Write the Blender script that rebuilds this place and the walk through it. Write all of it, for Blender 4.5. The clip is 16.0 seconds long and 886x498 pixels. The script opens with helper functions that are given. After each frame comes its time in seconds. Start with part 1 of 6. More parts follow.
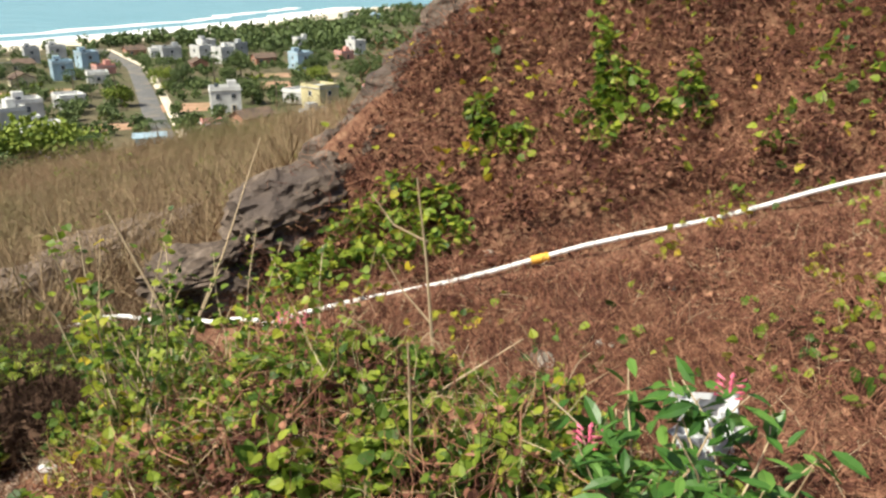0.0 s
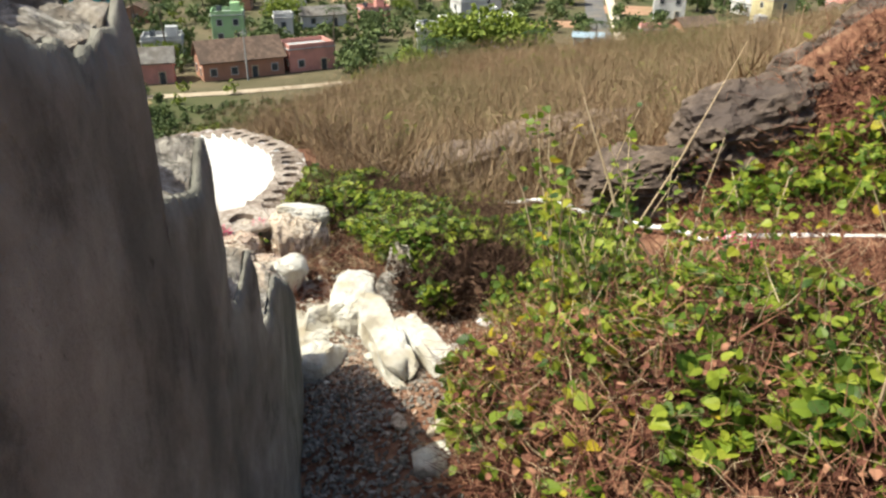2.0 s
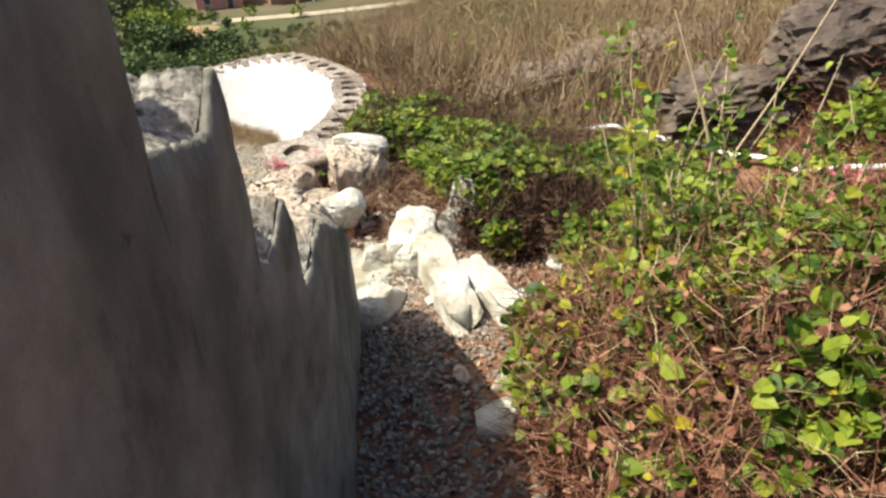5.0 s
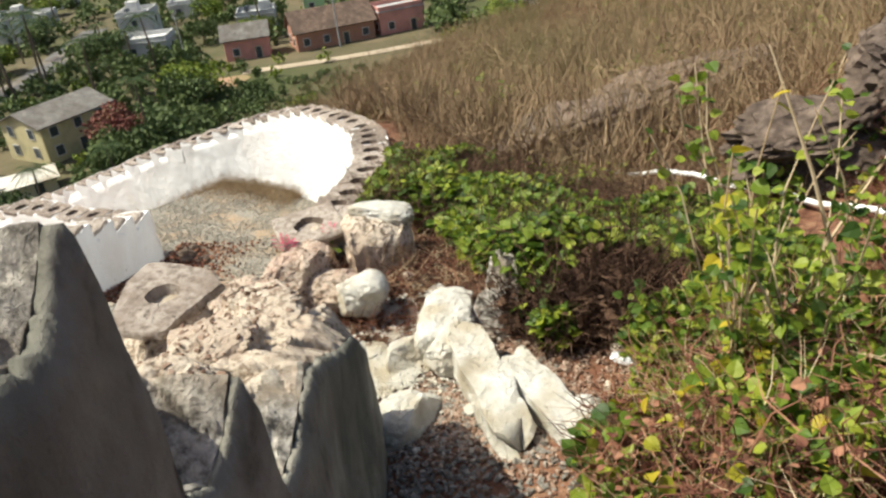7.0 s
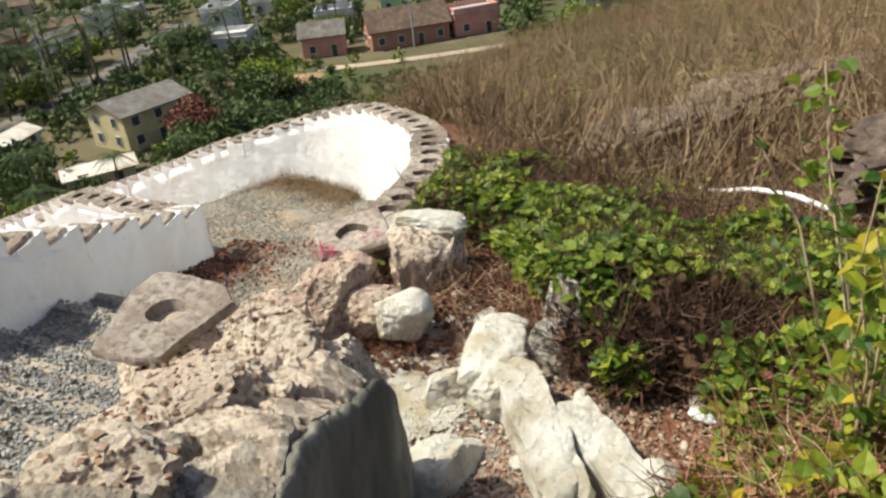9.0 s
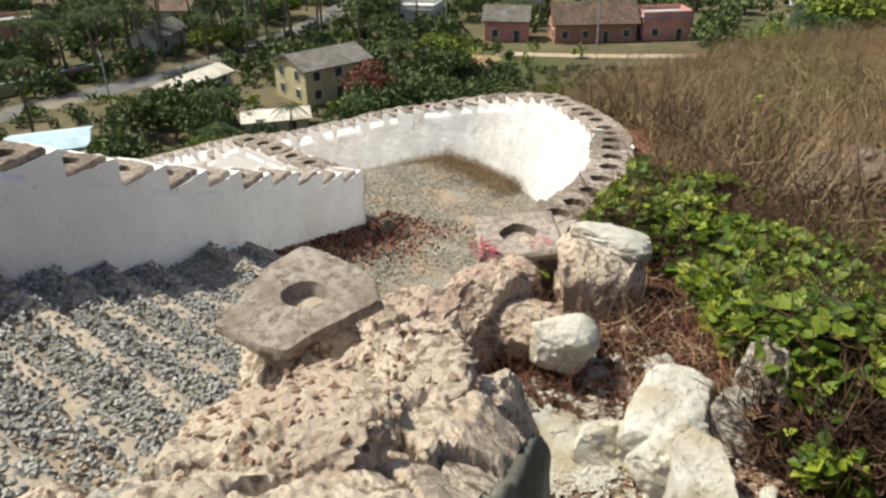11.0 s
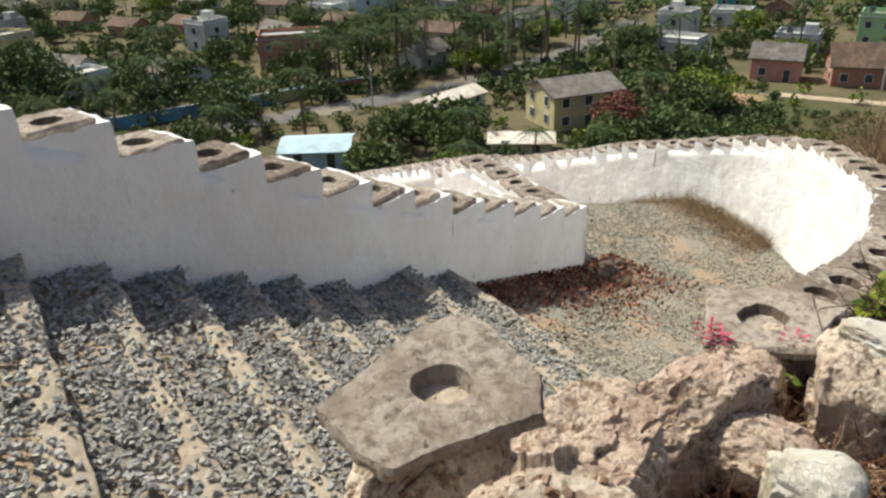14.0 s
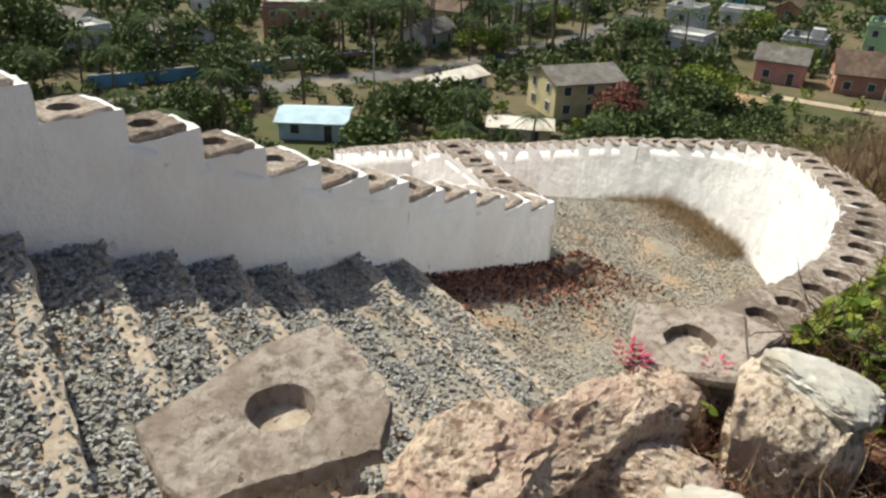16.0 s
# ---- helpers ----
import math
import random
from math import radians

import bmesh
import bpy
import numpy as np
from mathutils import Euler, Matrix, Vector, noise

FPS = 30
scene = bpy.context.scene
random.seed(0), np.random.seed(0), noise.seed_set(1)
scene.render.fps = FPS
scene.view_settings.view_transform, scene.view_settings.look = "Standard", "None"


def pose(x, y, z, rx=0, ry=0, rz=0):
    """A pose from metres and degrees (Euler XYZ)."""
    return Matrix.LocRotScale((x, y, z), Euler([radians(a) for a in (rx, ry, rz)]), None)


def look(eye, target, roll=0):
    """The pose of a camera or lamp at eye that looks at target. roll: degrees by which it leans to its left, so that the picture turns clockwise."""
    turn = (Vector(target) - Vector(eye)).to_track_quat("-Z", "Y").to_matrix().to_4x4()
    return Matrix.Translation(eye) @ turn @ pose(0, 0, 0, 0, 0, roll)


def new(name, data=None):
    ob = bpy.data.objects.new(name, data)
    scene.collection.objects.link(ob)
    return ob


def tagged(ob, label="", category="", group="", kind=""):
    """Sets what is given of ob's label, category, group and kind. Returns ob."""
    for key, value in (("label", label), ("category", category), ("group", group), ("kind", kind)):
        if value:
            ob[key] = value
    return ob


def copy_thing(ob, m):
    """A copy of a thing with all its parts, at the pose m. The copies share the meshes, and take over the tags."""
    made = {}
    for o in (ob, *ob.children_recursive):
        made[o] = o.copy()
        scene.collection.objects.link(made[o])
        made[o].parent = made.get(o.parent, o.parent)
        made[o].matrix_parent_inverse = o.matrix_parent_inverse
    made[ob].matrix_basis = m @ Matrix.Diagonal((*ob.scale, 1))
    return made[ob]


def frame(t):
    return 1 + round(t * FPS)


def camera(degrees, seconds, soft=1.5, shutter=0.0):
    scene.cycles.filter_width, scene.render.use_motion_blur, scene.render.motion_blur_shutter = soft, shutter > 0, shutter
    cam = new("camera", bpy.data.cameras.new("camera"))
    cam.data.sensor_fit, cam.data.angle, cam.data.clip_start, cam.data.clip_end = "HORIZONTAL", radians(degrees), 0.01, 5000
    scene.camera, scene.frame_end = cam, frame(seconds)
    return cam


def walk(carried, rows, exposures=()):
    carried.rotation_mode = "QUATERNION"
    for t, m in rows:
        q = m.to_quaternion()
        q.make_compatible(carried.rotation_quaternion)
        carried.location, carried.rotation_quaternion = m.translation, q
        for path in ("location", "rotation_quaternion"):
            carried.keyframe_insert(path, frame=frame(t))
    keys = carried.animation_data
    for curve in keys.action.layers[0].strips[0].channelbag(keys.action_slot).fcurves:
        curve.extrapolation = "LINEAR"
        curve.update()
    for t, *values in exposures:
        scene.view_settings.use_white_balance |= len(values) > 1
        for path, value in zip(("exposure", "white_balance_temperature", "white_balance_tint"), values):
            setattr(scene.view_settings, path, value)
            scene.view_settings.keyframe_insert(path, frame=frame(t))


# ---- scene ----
cam = camera(59.7, 16.0, 2.5)
PATH = [
    (0, (0.022, -0.338, 1.556), (0.147, 1.548, 0.902), 0.2),
    (0.5, (-0.057, -0.34, 1.553), (-0.226, 1.544, 0.903), 0.9),
    (1, (-0.115, -0.333, 1.539), (-0.613, 1.466, 0.821), 0.7),
    (1.5, (-0.148, -0.333, 1.52), (-0.856, 1.387, 0.784), 0.8),
    (2, (-0.165, -0.328, 1.51), (-0.999, 1.269, 0.642), -0.0),
    (2.5, (-0.169, -0.327, 1.507), (-0.994, 1.247, 0.589), 0.4),
    (3, (-0.198, -0.311, 1.492), (-1.034, 1.221, 0.515), 1.1),
    (3.5, (-0.24, -0.29, 1.485), (-1.114, 1.208, 0.489), -0.2),
    (3.7, (-0.254, -0.275, 1.482), (-1.102, 1.217, 0.455), -1.2),
    (5.8, (-0.346, 0.122, 1.385), (-1.355, 1.494, 0.337), -4.7),
    (6, (-0.401, 0.184, 1.376), (-1.41, 1.532, 0.296), -5.8),
    (6.5, (-0.513, 0.304, 1.393), (-1.57, 1.695, 0.42), -5.5),
    (7, (-0.59, 0.394, 1.331), (-1.629, 1.811, 0.377), -7.1),
    (7.5, (-0.621, 0.513, 1.258), (-1.707, 1.869, 0.266), -7.2),
    (8, (-0.637, 0.603, 1.252), (-1.725, 1.943, 0.242), -5.2),
    (8.2, (-0.666, 0.628, 1.252), (-1.756, 1.993, 0.279), -5.7),
    (10.3, (-0.952, 0.815, 1.103), (-2.283, 1.991, 0.183), -2.7),
    (10.5, (-1.0, 0.845, 1.105), (-2.351, 1.976, 0.16), -1.7),
    (11, (-1.073, 0.867, 1.098), (-2.493, 1.922, 0.166), -1.3),
    (11.5, (-1.131, 0.886, 1.081), (-2.595, 1.893, 0.162), -2.7),
    (12, (-1.169, 0.965, 0.982), (-2.748, 1.84, 0.123), -3.5),
    (12.5, (-1.192, 1.053, 0.973), (-2.819, 1.792, 0.074), -0.4),
    (13, (-1.313, 1.113, 0.965), (-2.947, 1.874, 0.098), -0.9),
    (13.5, (-1.396, 1.151, 0.962), (-3.087, 1.827, 0.136), -1.4),
    (14, (-1.435, 1.176, 0.957), (-3.155, 1.73, 0.1), -2.0),
    (14.5, (-1.457, 1.248, 0.953), (-3.182, 1.764, 0.081), -1.5),
    (15, (-1.445, 1.331, 0.947), (-3.133, 1.912, 0.046), -1.0),
    (15.5, (-1.434, 1.392, 0.952), (-3.112, 2.012, 0.058), 0.5),
    (16, (-1.491, 1.407, 0.953), (-3.183, 1.973, 0.05), 2.2),
]
walk(cam, [(t, look(eye, target, roll)) for t, eye, target, roll in PATH],
     [(0, .64), (1.5, .68), (3.7, .87), (5.8, .69), (8.2, .48), (10.3, .36), (16, .31)])

# ---- light ----
SUN_YAW, SUN_UP = 121.0, 54.0
world = bpy.data.worlds.new("sky")
scene.world = world
world.use_nodes = True
wn = world.node_tree
sky = wn.nodes.new("ShaderNodeTexSky")
sky.sky_type, sky.sun_disc = "NISHITA", False
sky.sun_elevation, sky.sun_rotation = radians(SUN_UP), radians(-SUN_YAW)
sky.dust_density, sky.air_density = 4.0, 1.0
wn.links.new(sky.outputs[0], wn.nodes["Background"].inputs[0])
wn.nodes["Background"].inputs[1].default_value = 0.09
sun = new("sun", bpy.data.lights.new("sun", "SUN"))
sun.data.energy, sun.data.angle, sun.data.color = 4.5, radians(0.53), (1.0, 0.965, 0.81)
sy, su = radians(SUN_YAW), radians(SUN_UP)
sun.matrix_world = look((0, 0, 60), Vector((0, 0, 60)) - Vector((-math.sin(sy) * math.cos(su), math.cos(sy) * math.cos(su), math.sin(su))))

# ---- materials ----
def mat(name, colours, scale=4.0, rough=0.85, bump=0.3, detail=6.0, stain=None, stain_scale=0.7, island=0.0, per_object=0.0, spread=0.5, voronoi=0.0, sheen=0.0, through_light=0.0, metal=0.0, stretch=(1, 1, 1), shade_grime_specks=None, grit=0.0):
    """A procedural surface: colours ramped by noise at one scale, stained at a larger one, with relief, varied by piece."""
    m = bpy.data.materials.new(name)
    m.use_nodes = True
    t = m.node_tree
    n, l = t.nodes, t.links
    b = n["Principled BSDF"]
    b.inputs["Roughness"].default_value = rough
    b.inputs["Metallic"].default_value = metal
    b.inputs["Specular IOR Level"].default_value = 0.35 if rough < .8 else 0.15
    co = n.new("ShaderNodeNewGeometry")
    mp = n.new("ShaderNodeMapping")
    mp.inputs["Scale"].default_value = stretch
    l.new(co.outputs["Position"], mp.inputs[0])
    nz = n.new("ShaderNodeTexNoise")
    nz.inputs["Scale"].default_value, nz.inputs["Detail"].default_value, nz.inputs["Roughness"].default_value = scale, detail, 0.65
    l.new(mp.outputs[0], nz.inputs["Vector"])
    rp = n.new("ShaderNodeValToRGB")
    lo, hi = 0.5 - spread * 0.4, 0.5 + spread * 0.4
    el = rp.color_ramp.elements
    for i, c in enumerate(colours):
        p = lo + (hi - lo) * i / max(1, len(colours) - 1)
        e = el[i] if i < 2 else el.new(p)
        e.position, e.color = p, (*c, 1)
    fac = nz.outputs["Fac"]
    if island or per_object:
        src = co.outputs["Random Per Island"]
        if per_object:
            src = n.new("ShaderNodeObjectInfo").outputs["Random"]
        a = n.new("ShaderNodeMath")
        a.operation = "MULTIPLY_ADD"
        l.new(src, a.inputs[0])
        k = island or per_object
        a.inputs[1].default_value = k
        l.new(fac, a.inputs[2])
        s2 = n.new("ShaderNodeMath")
        s2.operation = "SUBTRACT"
        l.new(a.outputs[0], s2.inputs[0])
        s2.inputs[1].default_value = k * 0.5
        fac = s2.outputs[0]
    l.new(fac, rp.inputs[0])
    col = rp.outputs[0]
    if stain:
        n2 = n.new("ShaderNodeTexNoise")
        n2.inputs["Scale"].default_value, n2.inputs["Detail"].default_value = stain_scale, 5.0
        l.new(mp.outputs[0], n2.inputs["Vector"])
        r2 = n.new("ShaderNodeValToRGB")
        r2.color_ramp.elements[0].position, r2.color_ramp.elements[1].position = 0.48, 0.66
        l.new(n2.outputs["Fac"], r2.inputs[0])
        mx = n.new("ShaderNodeMix")
        mx.data_type = "RGBA"
        l.new(r2.outputs[0], mx.inputs["Factor"])
        l.new(col, mx.inputs["A"])
        mx.inputs["B"].default_value = (*stain, 1)
        col = mx.outputs["Result"]
    # dark noise specks: crevice shade painted on stone, pocks and grime on wall coats
    if shade_grime_specks:
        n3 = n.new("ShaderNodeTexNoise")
        n3.inputs["Scale"].default_value, n3.inputs["Detail"].default_value, n3.inputs["Roughness"].default_value = shade_grime_specks[0], 4.0, 0.6
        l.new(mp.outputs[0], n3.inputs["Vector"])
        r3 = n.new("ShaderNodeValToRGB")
        r3.color_ramp.elements[0].position, r3.color_ramp.elements[1].position = shade_grime_specks[1], shade_grime_specks[1] + 0.06
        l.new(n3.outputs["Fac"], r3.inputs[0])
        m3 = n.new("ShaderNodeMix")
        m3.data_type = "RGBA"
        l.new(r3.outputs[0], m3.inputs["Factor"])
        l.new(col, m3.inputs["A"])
        m3.inputs["B"].default_value = (*shade_grime_specks[2], 1)
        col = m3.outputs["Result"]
    l.new(col, b.inputs["Base Color"])
    if bump:
        src = nz.outputs["Fac"]
        if voronoi:
            vo = n.new("ShaderNodeTexVoronoi")
            vo.inputs["Scale"].default_value = voronoi
            l.new(mp.outputs[0], vo.inputs["Vector"])
            ad = n.new("ShaderNodeMath")
            l.new(nz.outputs["Fac"], ad.inputs[0])
            l.new(vo.outputs["Distance"], ad.inputs[1])
            src = ad.outputs[0]
        bp = n.new("ShaderNodeBump")
        bp.inputs["Strength"].default_value, bp.inputs["Distance"].default_value = bump, 0.4 / scale
        l.new(src, bp.inputs["Height"])
        if grit:
            n4 = n.new("ShaderNodeTexNoise")
            n4.inputs["Scale"].default_value, n4.inputs["Detail"].default_value, n4.inputs["Roughness"].default_value = grit, 5.0, 0.7
            l.new(mp.outputs[0], n4.inputs["Vector"])
            b2 = n.new("ShaderNodeBump")
            b2.inputs["Strength"].default_value, b2.inputs["Distance"].default_value = 1.0, 1.0 / grit
            l.new(n4.outputs["Fac"], b2.inputs["Height"])
            l.new(b2.outputs[0], bp.inputs["Normal"])
        l.new(bp.outputs[0], b.inputs["Normal"])
    if through_light:
        tr = n.new("ShaderNodeBsdfTranslucent")
        l.new(col, tr.inputs["Color"])
        ms = n.new("ShaderNodeMixShader")
        ms.inputs[0].default_value = through_light
        l.new(b.outputs[0], ms.inputs[1])
        l.new(tr.outputs[0], ms.inputs[2])
        l.new(ms.outputs[0], n["Material Output"].inputs["Surface"])
    return m


SOIL = mat("hill_soil", [(.09, .04, .026), (.18, .088, .055), (.27, .155, .095)], 14, .95, .9, spread=.32, stain=(.15, .07, .042), stain_scale=1.3)
TOWN_SOIL = mat("town_soil", [(.065, .064, .032), (.115, .10, .058), (.19, .145, .095)], .09, .95, .1, stain=(.07, .08, .033), stain_scale=.03, spread=.7)
SAND = mat("beach_sand", [(.55, .47, .36), (.66, .58, .46)], .2, .9, .1)
SEA = mat("sea_water", [(.15, .32, .38), (.22, .40, .45)], .02, .25, .15, stretch=(1, 3, 1))
FOAM = mat("surf_foam", [(.8, .82, .82), (.9, .9, .9)], .2, .8, .1)
WHITEWASH = mat("whitewash", [(.74, .735, .72), (.82, .825, .82), (.87, .875, .875)], 7, .85, .4, stain=(.77, .755, .735), stain_scale=2.2, spread=.8, shade_grime_specks=(9, .665, (.50, .47, .43)))
PLASTER = mat("old_grey_plaster", [(.15, .145, .122), (.28, .27, .232), (.345, .332, .285), (.42, .405, .35)], 7, .92, .45, detail=14, stain=(.15, .15, .13), stain_scale=2.4, spread=.4, grit=150, shade_grime_specks=(26, .69, (.11, .11, .09)), stretch=(1, 1, .75))
RUBBLE = mat("pale_rubble_stone", [(.26, .198, .148), (.50, .412, .32), (.67, .59, .488), (.58, .485, .382)], 38, .94, .7, detail=14, stain=(.55, .44, .345), stain_scale=5, spread=.24, grit=120, shade_grime_specks=(60, .74, (.28, .22, .17)))
GREYROCK = mat("grey_rock", [(.13, .118, .102), (.38, .352, .308), (.60, .56, .50)], 34, .94, .7, detail=14, stain=(.34, .28, .215), stain_scale=6, spread=.26, grit=80, shade_grime_specks=(30, .7, (.2, .18, .15)))
LIMEROCK = mat("limewashed_stone", [(.60, .555, .465), (.76, .735, .655), (.84, .83, .78)], 11, .9, .9, detail=14, stain=(.60, .53, .40), stain_scale=7, spread=.45, grit=60, shade_grime_specks=(20, .72, (.42, .37, .3)))
SLABSTONE = mat("lamp_slab_stone", [(.175, .142, .117), (.31, .26, .218), (.47, .41, .355)], 40, .92, 1.0, detail=14, stain=(.27, .215, .175), stain_scale=9, spread=.27, grit=110, shade_grime_specks=(60, .66, (.11, .088, .072)), per_object=.25)
DARKROCK = mat("dark_hill_rock", [(.045, .034, .028), (.12, .09, .07), (.23, .18, .145)], 9, .9, 1.0, stain=(.09, .07, .06), stain_scale=2.0, voronoi=9, stretch=(1, 1, 2))
PINKROCK = mat("pinkish_broken_stone", [(.24, .168, .122), (.47, .36, .275), (.66, .56, .455), (.56, .42, .33)], 36, .94, .8, detail=14, stain=(.50, .35, .28), stain_scale=6, spread=.26, grit=110, shade_grime_specks=(50, .72, (.22, .16, .12)))
GRAVEL = mat("grey_gravel", [(.20, .205, .205), (.31, .31, .295), (.45, .44, .40)], 40, .85, .3, island=.5, spread=.8)
GRAVELBED = mat("gravel_bed", [(.12, .115, .10), (.25, .235, .20), (.38, .34, .28)], 55, .95, .8, stain=(.36, .26, .17), stain_scale=2.5, voronoi=60)
NOSING = mat("step_edge_stone", [(.24, .195, .145), (.375, .315, .245), (.49, .425, .345)], 22, .92, .8, stain=(.36, .31, .25), stain_scale=4)
PATHSOIL = mat("path_soil", [(.13, .09, .065), (.24, .17, .12), (.36, .27, .2)], 28, .95, .8, stain=(.17, .09, .06), stain_scale=4, voronoi=45)
PVC = mat("white_pvc", [(.74, .75, .74), (.82, .83, .82)], 6, .45, .05)
ORANGE = mat("orange_joint", [(.75, .38, .05), (.85, .48, .08)], 8, .5, .05)
LEAF = mat("green_leaf", [(.04, .085, .012), (.105, .175, .02), (.19, .265, .028), (.34, .385, .045)], 3, .5, 0, island=.75, through_light=.4, spread=.9)
LEAFGLOSS = mat("glossy_leaf", [(.03, .085, .018), (.07, .17, .03), (.14, .26, .05)], 6, .35, 0, island=.6, through_light=.25, spread=.9)
LEAFYEL = mat("yellowing_leaf", [(.20, .24, .02), (.36, .36, .03), (.52, .40, .03)], 3, .55, 0, island=.7, through_light=.4, spread=.9)
# darkest tone lowered: shade of the mound's gaps put into random stems
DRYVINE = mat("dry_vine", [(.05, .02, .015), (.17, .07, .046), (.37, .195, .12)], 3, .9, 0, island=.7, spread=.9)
# darker copy of dry_vine: shade under creepers and thatch put into the colour
SHADEVINE = mat("shaded_vine", [(.03, .017, .012), (.075, .042, .028), (.14, .085, .055)], 3, .9, 0, island=.7, spread=.9)
CRUMB = mat("brown_crumbs", [(.15, .09, .06), (.28, .185, .135), (.42, .33, .26)], 30, .9, .3, island=.6, spread=.8)
STRAW = mat("dry_stem", [(.27, .19, .11), (.45, .34, .21), (.58, .47, .32)], 4, .85, 0, island=.6, spread=.9)
DRYGRASS = mat("dry_hill_grass", [(.11, .074, .046), (.22, .152, .09), (.35, .253, .155), (.20, .185, .085)], .35, .9, 0, island=.45, spread=.7, stain=(.145, .132, .06), stain_scale=.3)
PINK = mat("pink_flower", [(.62, .08, .17), (.78, .2, .3)], 30, .6, 0, island=.5, through_light=.3)
TREELEAF = mat("tree_leaf", [(.042, .066, .026), (.09, .13, .04), (.165, .21, .065)], .15, .7, 0, island=.35, per_object=0, through_light=.15, spread=.9)
LIMELEAF = mat("bright_tree_leaf", [(.10, .15, .02), (.18, .24, .03), (.26, .31, .05)], .3, .7, 0, island=.5, through_light=.2)
PALMLEAF = mat("palm_frond", [(.015, .03, .012), (.035, .06, .02), (.075, .105, .035)], .4, .85, 0, island=.5)
BARK = mat("bark", [(.10, .08, .06), (.2, .16, .12)], 3, .9, .4)
HILLROCK = mat("brown_hill_rock", [(.15, .11, .085), (.27, .205, .16), (.38, .30, .24)], 9, .92, 1.0, stain=(.22, .17, .13), stain_scale=2, grit=40)
PATHCHIP = mat("path_chips", [(.12, .114, .102), (.23, .214, .186), (.40, .36, .31)], 30, .9, .3, island=.5, spread=.8)
DARKBROWN = mat("dark_brown_stone", [(.06, .045, .036), (.13, .10, .08), (.21, .165, .125)], 20, .8, .3)
HUES = {"white": (.60, .60, .58), "cream": (.66, .58, .42), "pink": (.62, .30, .25), "green": (.36, .56, .30), "blue": (.34, .47, .56), "teal": (.05, .33, .36), "yellow": (.52, .46, .27), "grey": (.42, .43, .43), "brick": (.42, .22, .15), "sky": (.45, .60, .68), "azure": (.17, .38, .55)}
PAINT = {k: mat("paint_" + k, [tuple(c * .78 for c in v), v, tuple(min(.86, c * 1.06) for c in v)], .6, .85, .1, stain=tuple(c * .68 + .03 for c in v), stain_scale=.35, spread=.8) for k, v in HUES.items()}
TILE = mat("clay_tile_roof", [(.085, .06, .048), (.15, .105, .08), (.21, .15, .115)], 1.2, .9, .3, stain=(.10, .075, .06), stain_scale=.4)
SHEET = mat("cement_sheet_roof", [(.11, .10, .095), (.18, .17, .155), (.26, .245, .22)], .9, .9, .3, stain=(.13, .115, .10), stain_scale=.35)
PALEROOF = mat("pale_sheet_roof", [(.52, .48, .40), (.66, .62, .54), (.74, .71, .65)], .8, .8, .2, stain=(.42, .36, .28), stain_scale=.3)
PANE = mat("dark_window", [(.03, .04, .05), (.07, .08, .09)], 1.5, .25, 0)
LANE = mat("dirt_lane", [(.30, .24, .17), (.40, .33, .24), (.48, .41, .31)], .5, .95, .2)
ASPHALT = mat("asphalt", [(.10, .10, .10), (.17, .165, .16)], .8, .9, .2, stain=(.22, .19, .15), stain_scale=.15)
FIELD = mat("bare_field", [(.26, .15, .095), (.36, .22, .14), (.42, .28, .19)], .25, .95, .2, stain=(.24, .19, .10), stain_scale=.06)
GRAVELTAN = mat("tan_gravel", [(.22, .20, .17), (.34, .31, .26), (.46, .41, .33)], 30, .9, .3, island=.5, spread=.8)
PLASTIC = mat("white_plastic", [(.74, .76, .78), (.84, .85, .86)], 9, .4, .1)

# ---- building helpers ----
def mesh_np(name, V, F, mats, smooth=False, mi=None):
    """A mesh from arrays of vertices and of equal-sided faces."""
    V, F = np.asarray(V, dtype=np.float32), np.asarray(F, dtype=np.int32)
    me = bpy.data.meshes.new(name)
    k = F.shape[1]
    me.vertices.add(len(V))
    me.vertices.foreach_set("co", V.ravel())
    me.loops.add(F.size)
    me.loops.foreach_set("vertex_index", F.ravel())
    me.polygons.add(len(F))
    me.polygons.foreach_set("loop_start", np.arange(0, F.size, k, dtype=np.int32))
    me.polygons.foreach_set("loop_total", np.full(len(F), k, dtype=np.int32))
    for m in mats if isinstance(mats, (list, tuple)) else [mats]:
        me.materials.append(m)
    if mi is not None:
        me.polygons.foreach_set("material_index", np.asarray(mi, dtype=np.int32))
    me.polygons.foreach_set("use_smooth", np.full(len(F), smooth, dtype=bool))
    me.update(calc_edges=True)
    return me


def from_bm(name, bm, material, smooth=False):
    me = bpy.data.meshes.new(name)
    bmesh.ops.recalc_face_normals(bm, faces=bm.faces)
    bm.to_mesh(me)
    bm.free()
    me.materials.append(material)
    for p in me.polygons:
        p.use_smooth = smooth
    if smooth:
        me.set_sharp_from_angle(angle=radians(38))
    return me


def part(name, data, material=None, parent=None, label="", smooth=False, m=None):
    """Links a bmesh or a mesh as one part under a thing or a part."""
    if isinstance(data, bmesh.types.BMesh):
        data = from_bm(name, data, material, smooth)
    ob = new(name, data)
    ob.parent = parent
    if m is not None:
        ob.matrix_local = m
    return tagged(ob, label)


def thing(name, label, category, m=None, group="", data=None, kind=""):
    ob = new(name, data)
    if m is not None:
        ob.matrix_world = m
    return tagged(ob, label, category, group, kind)


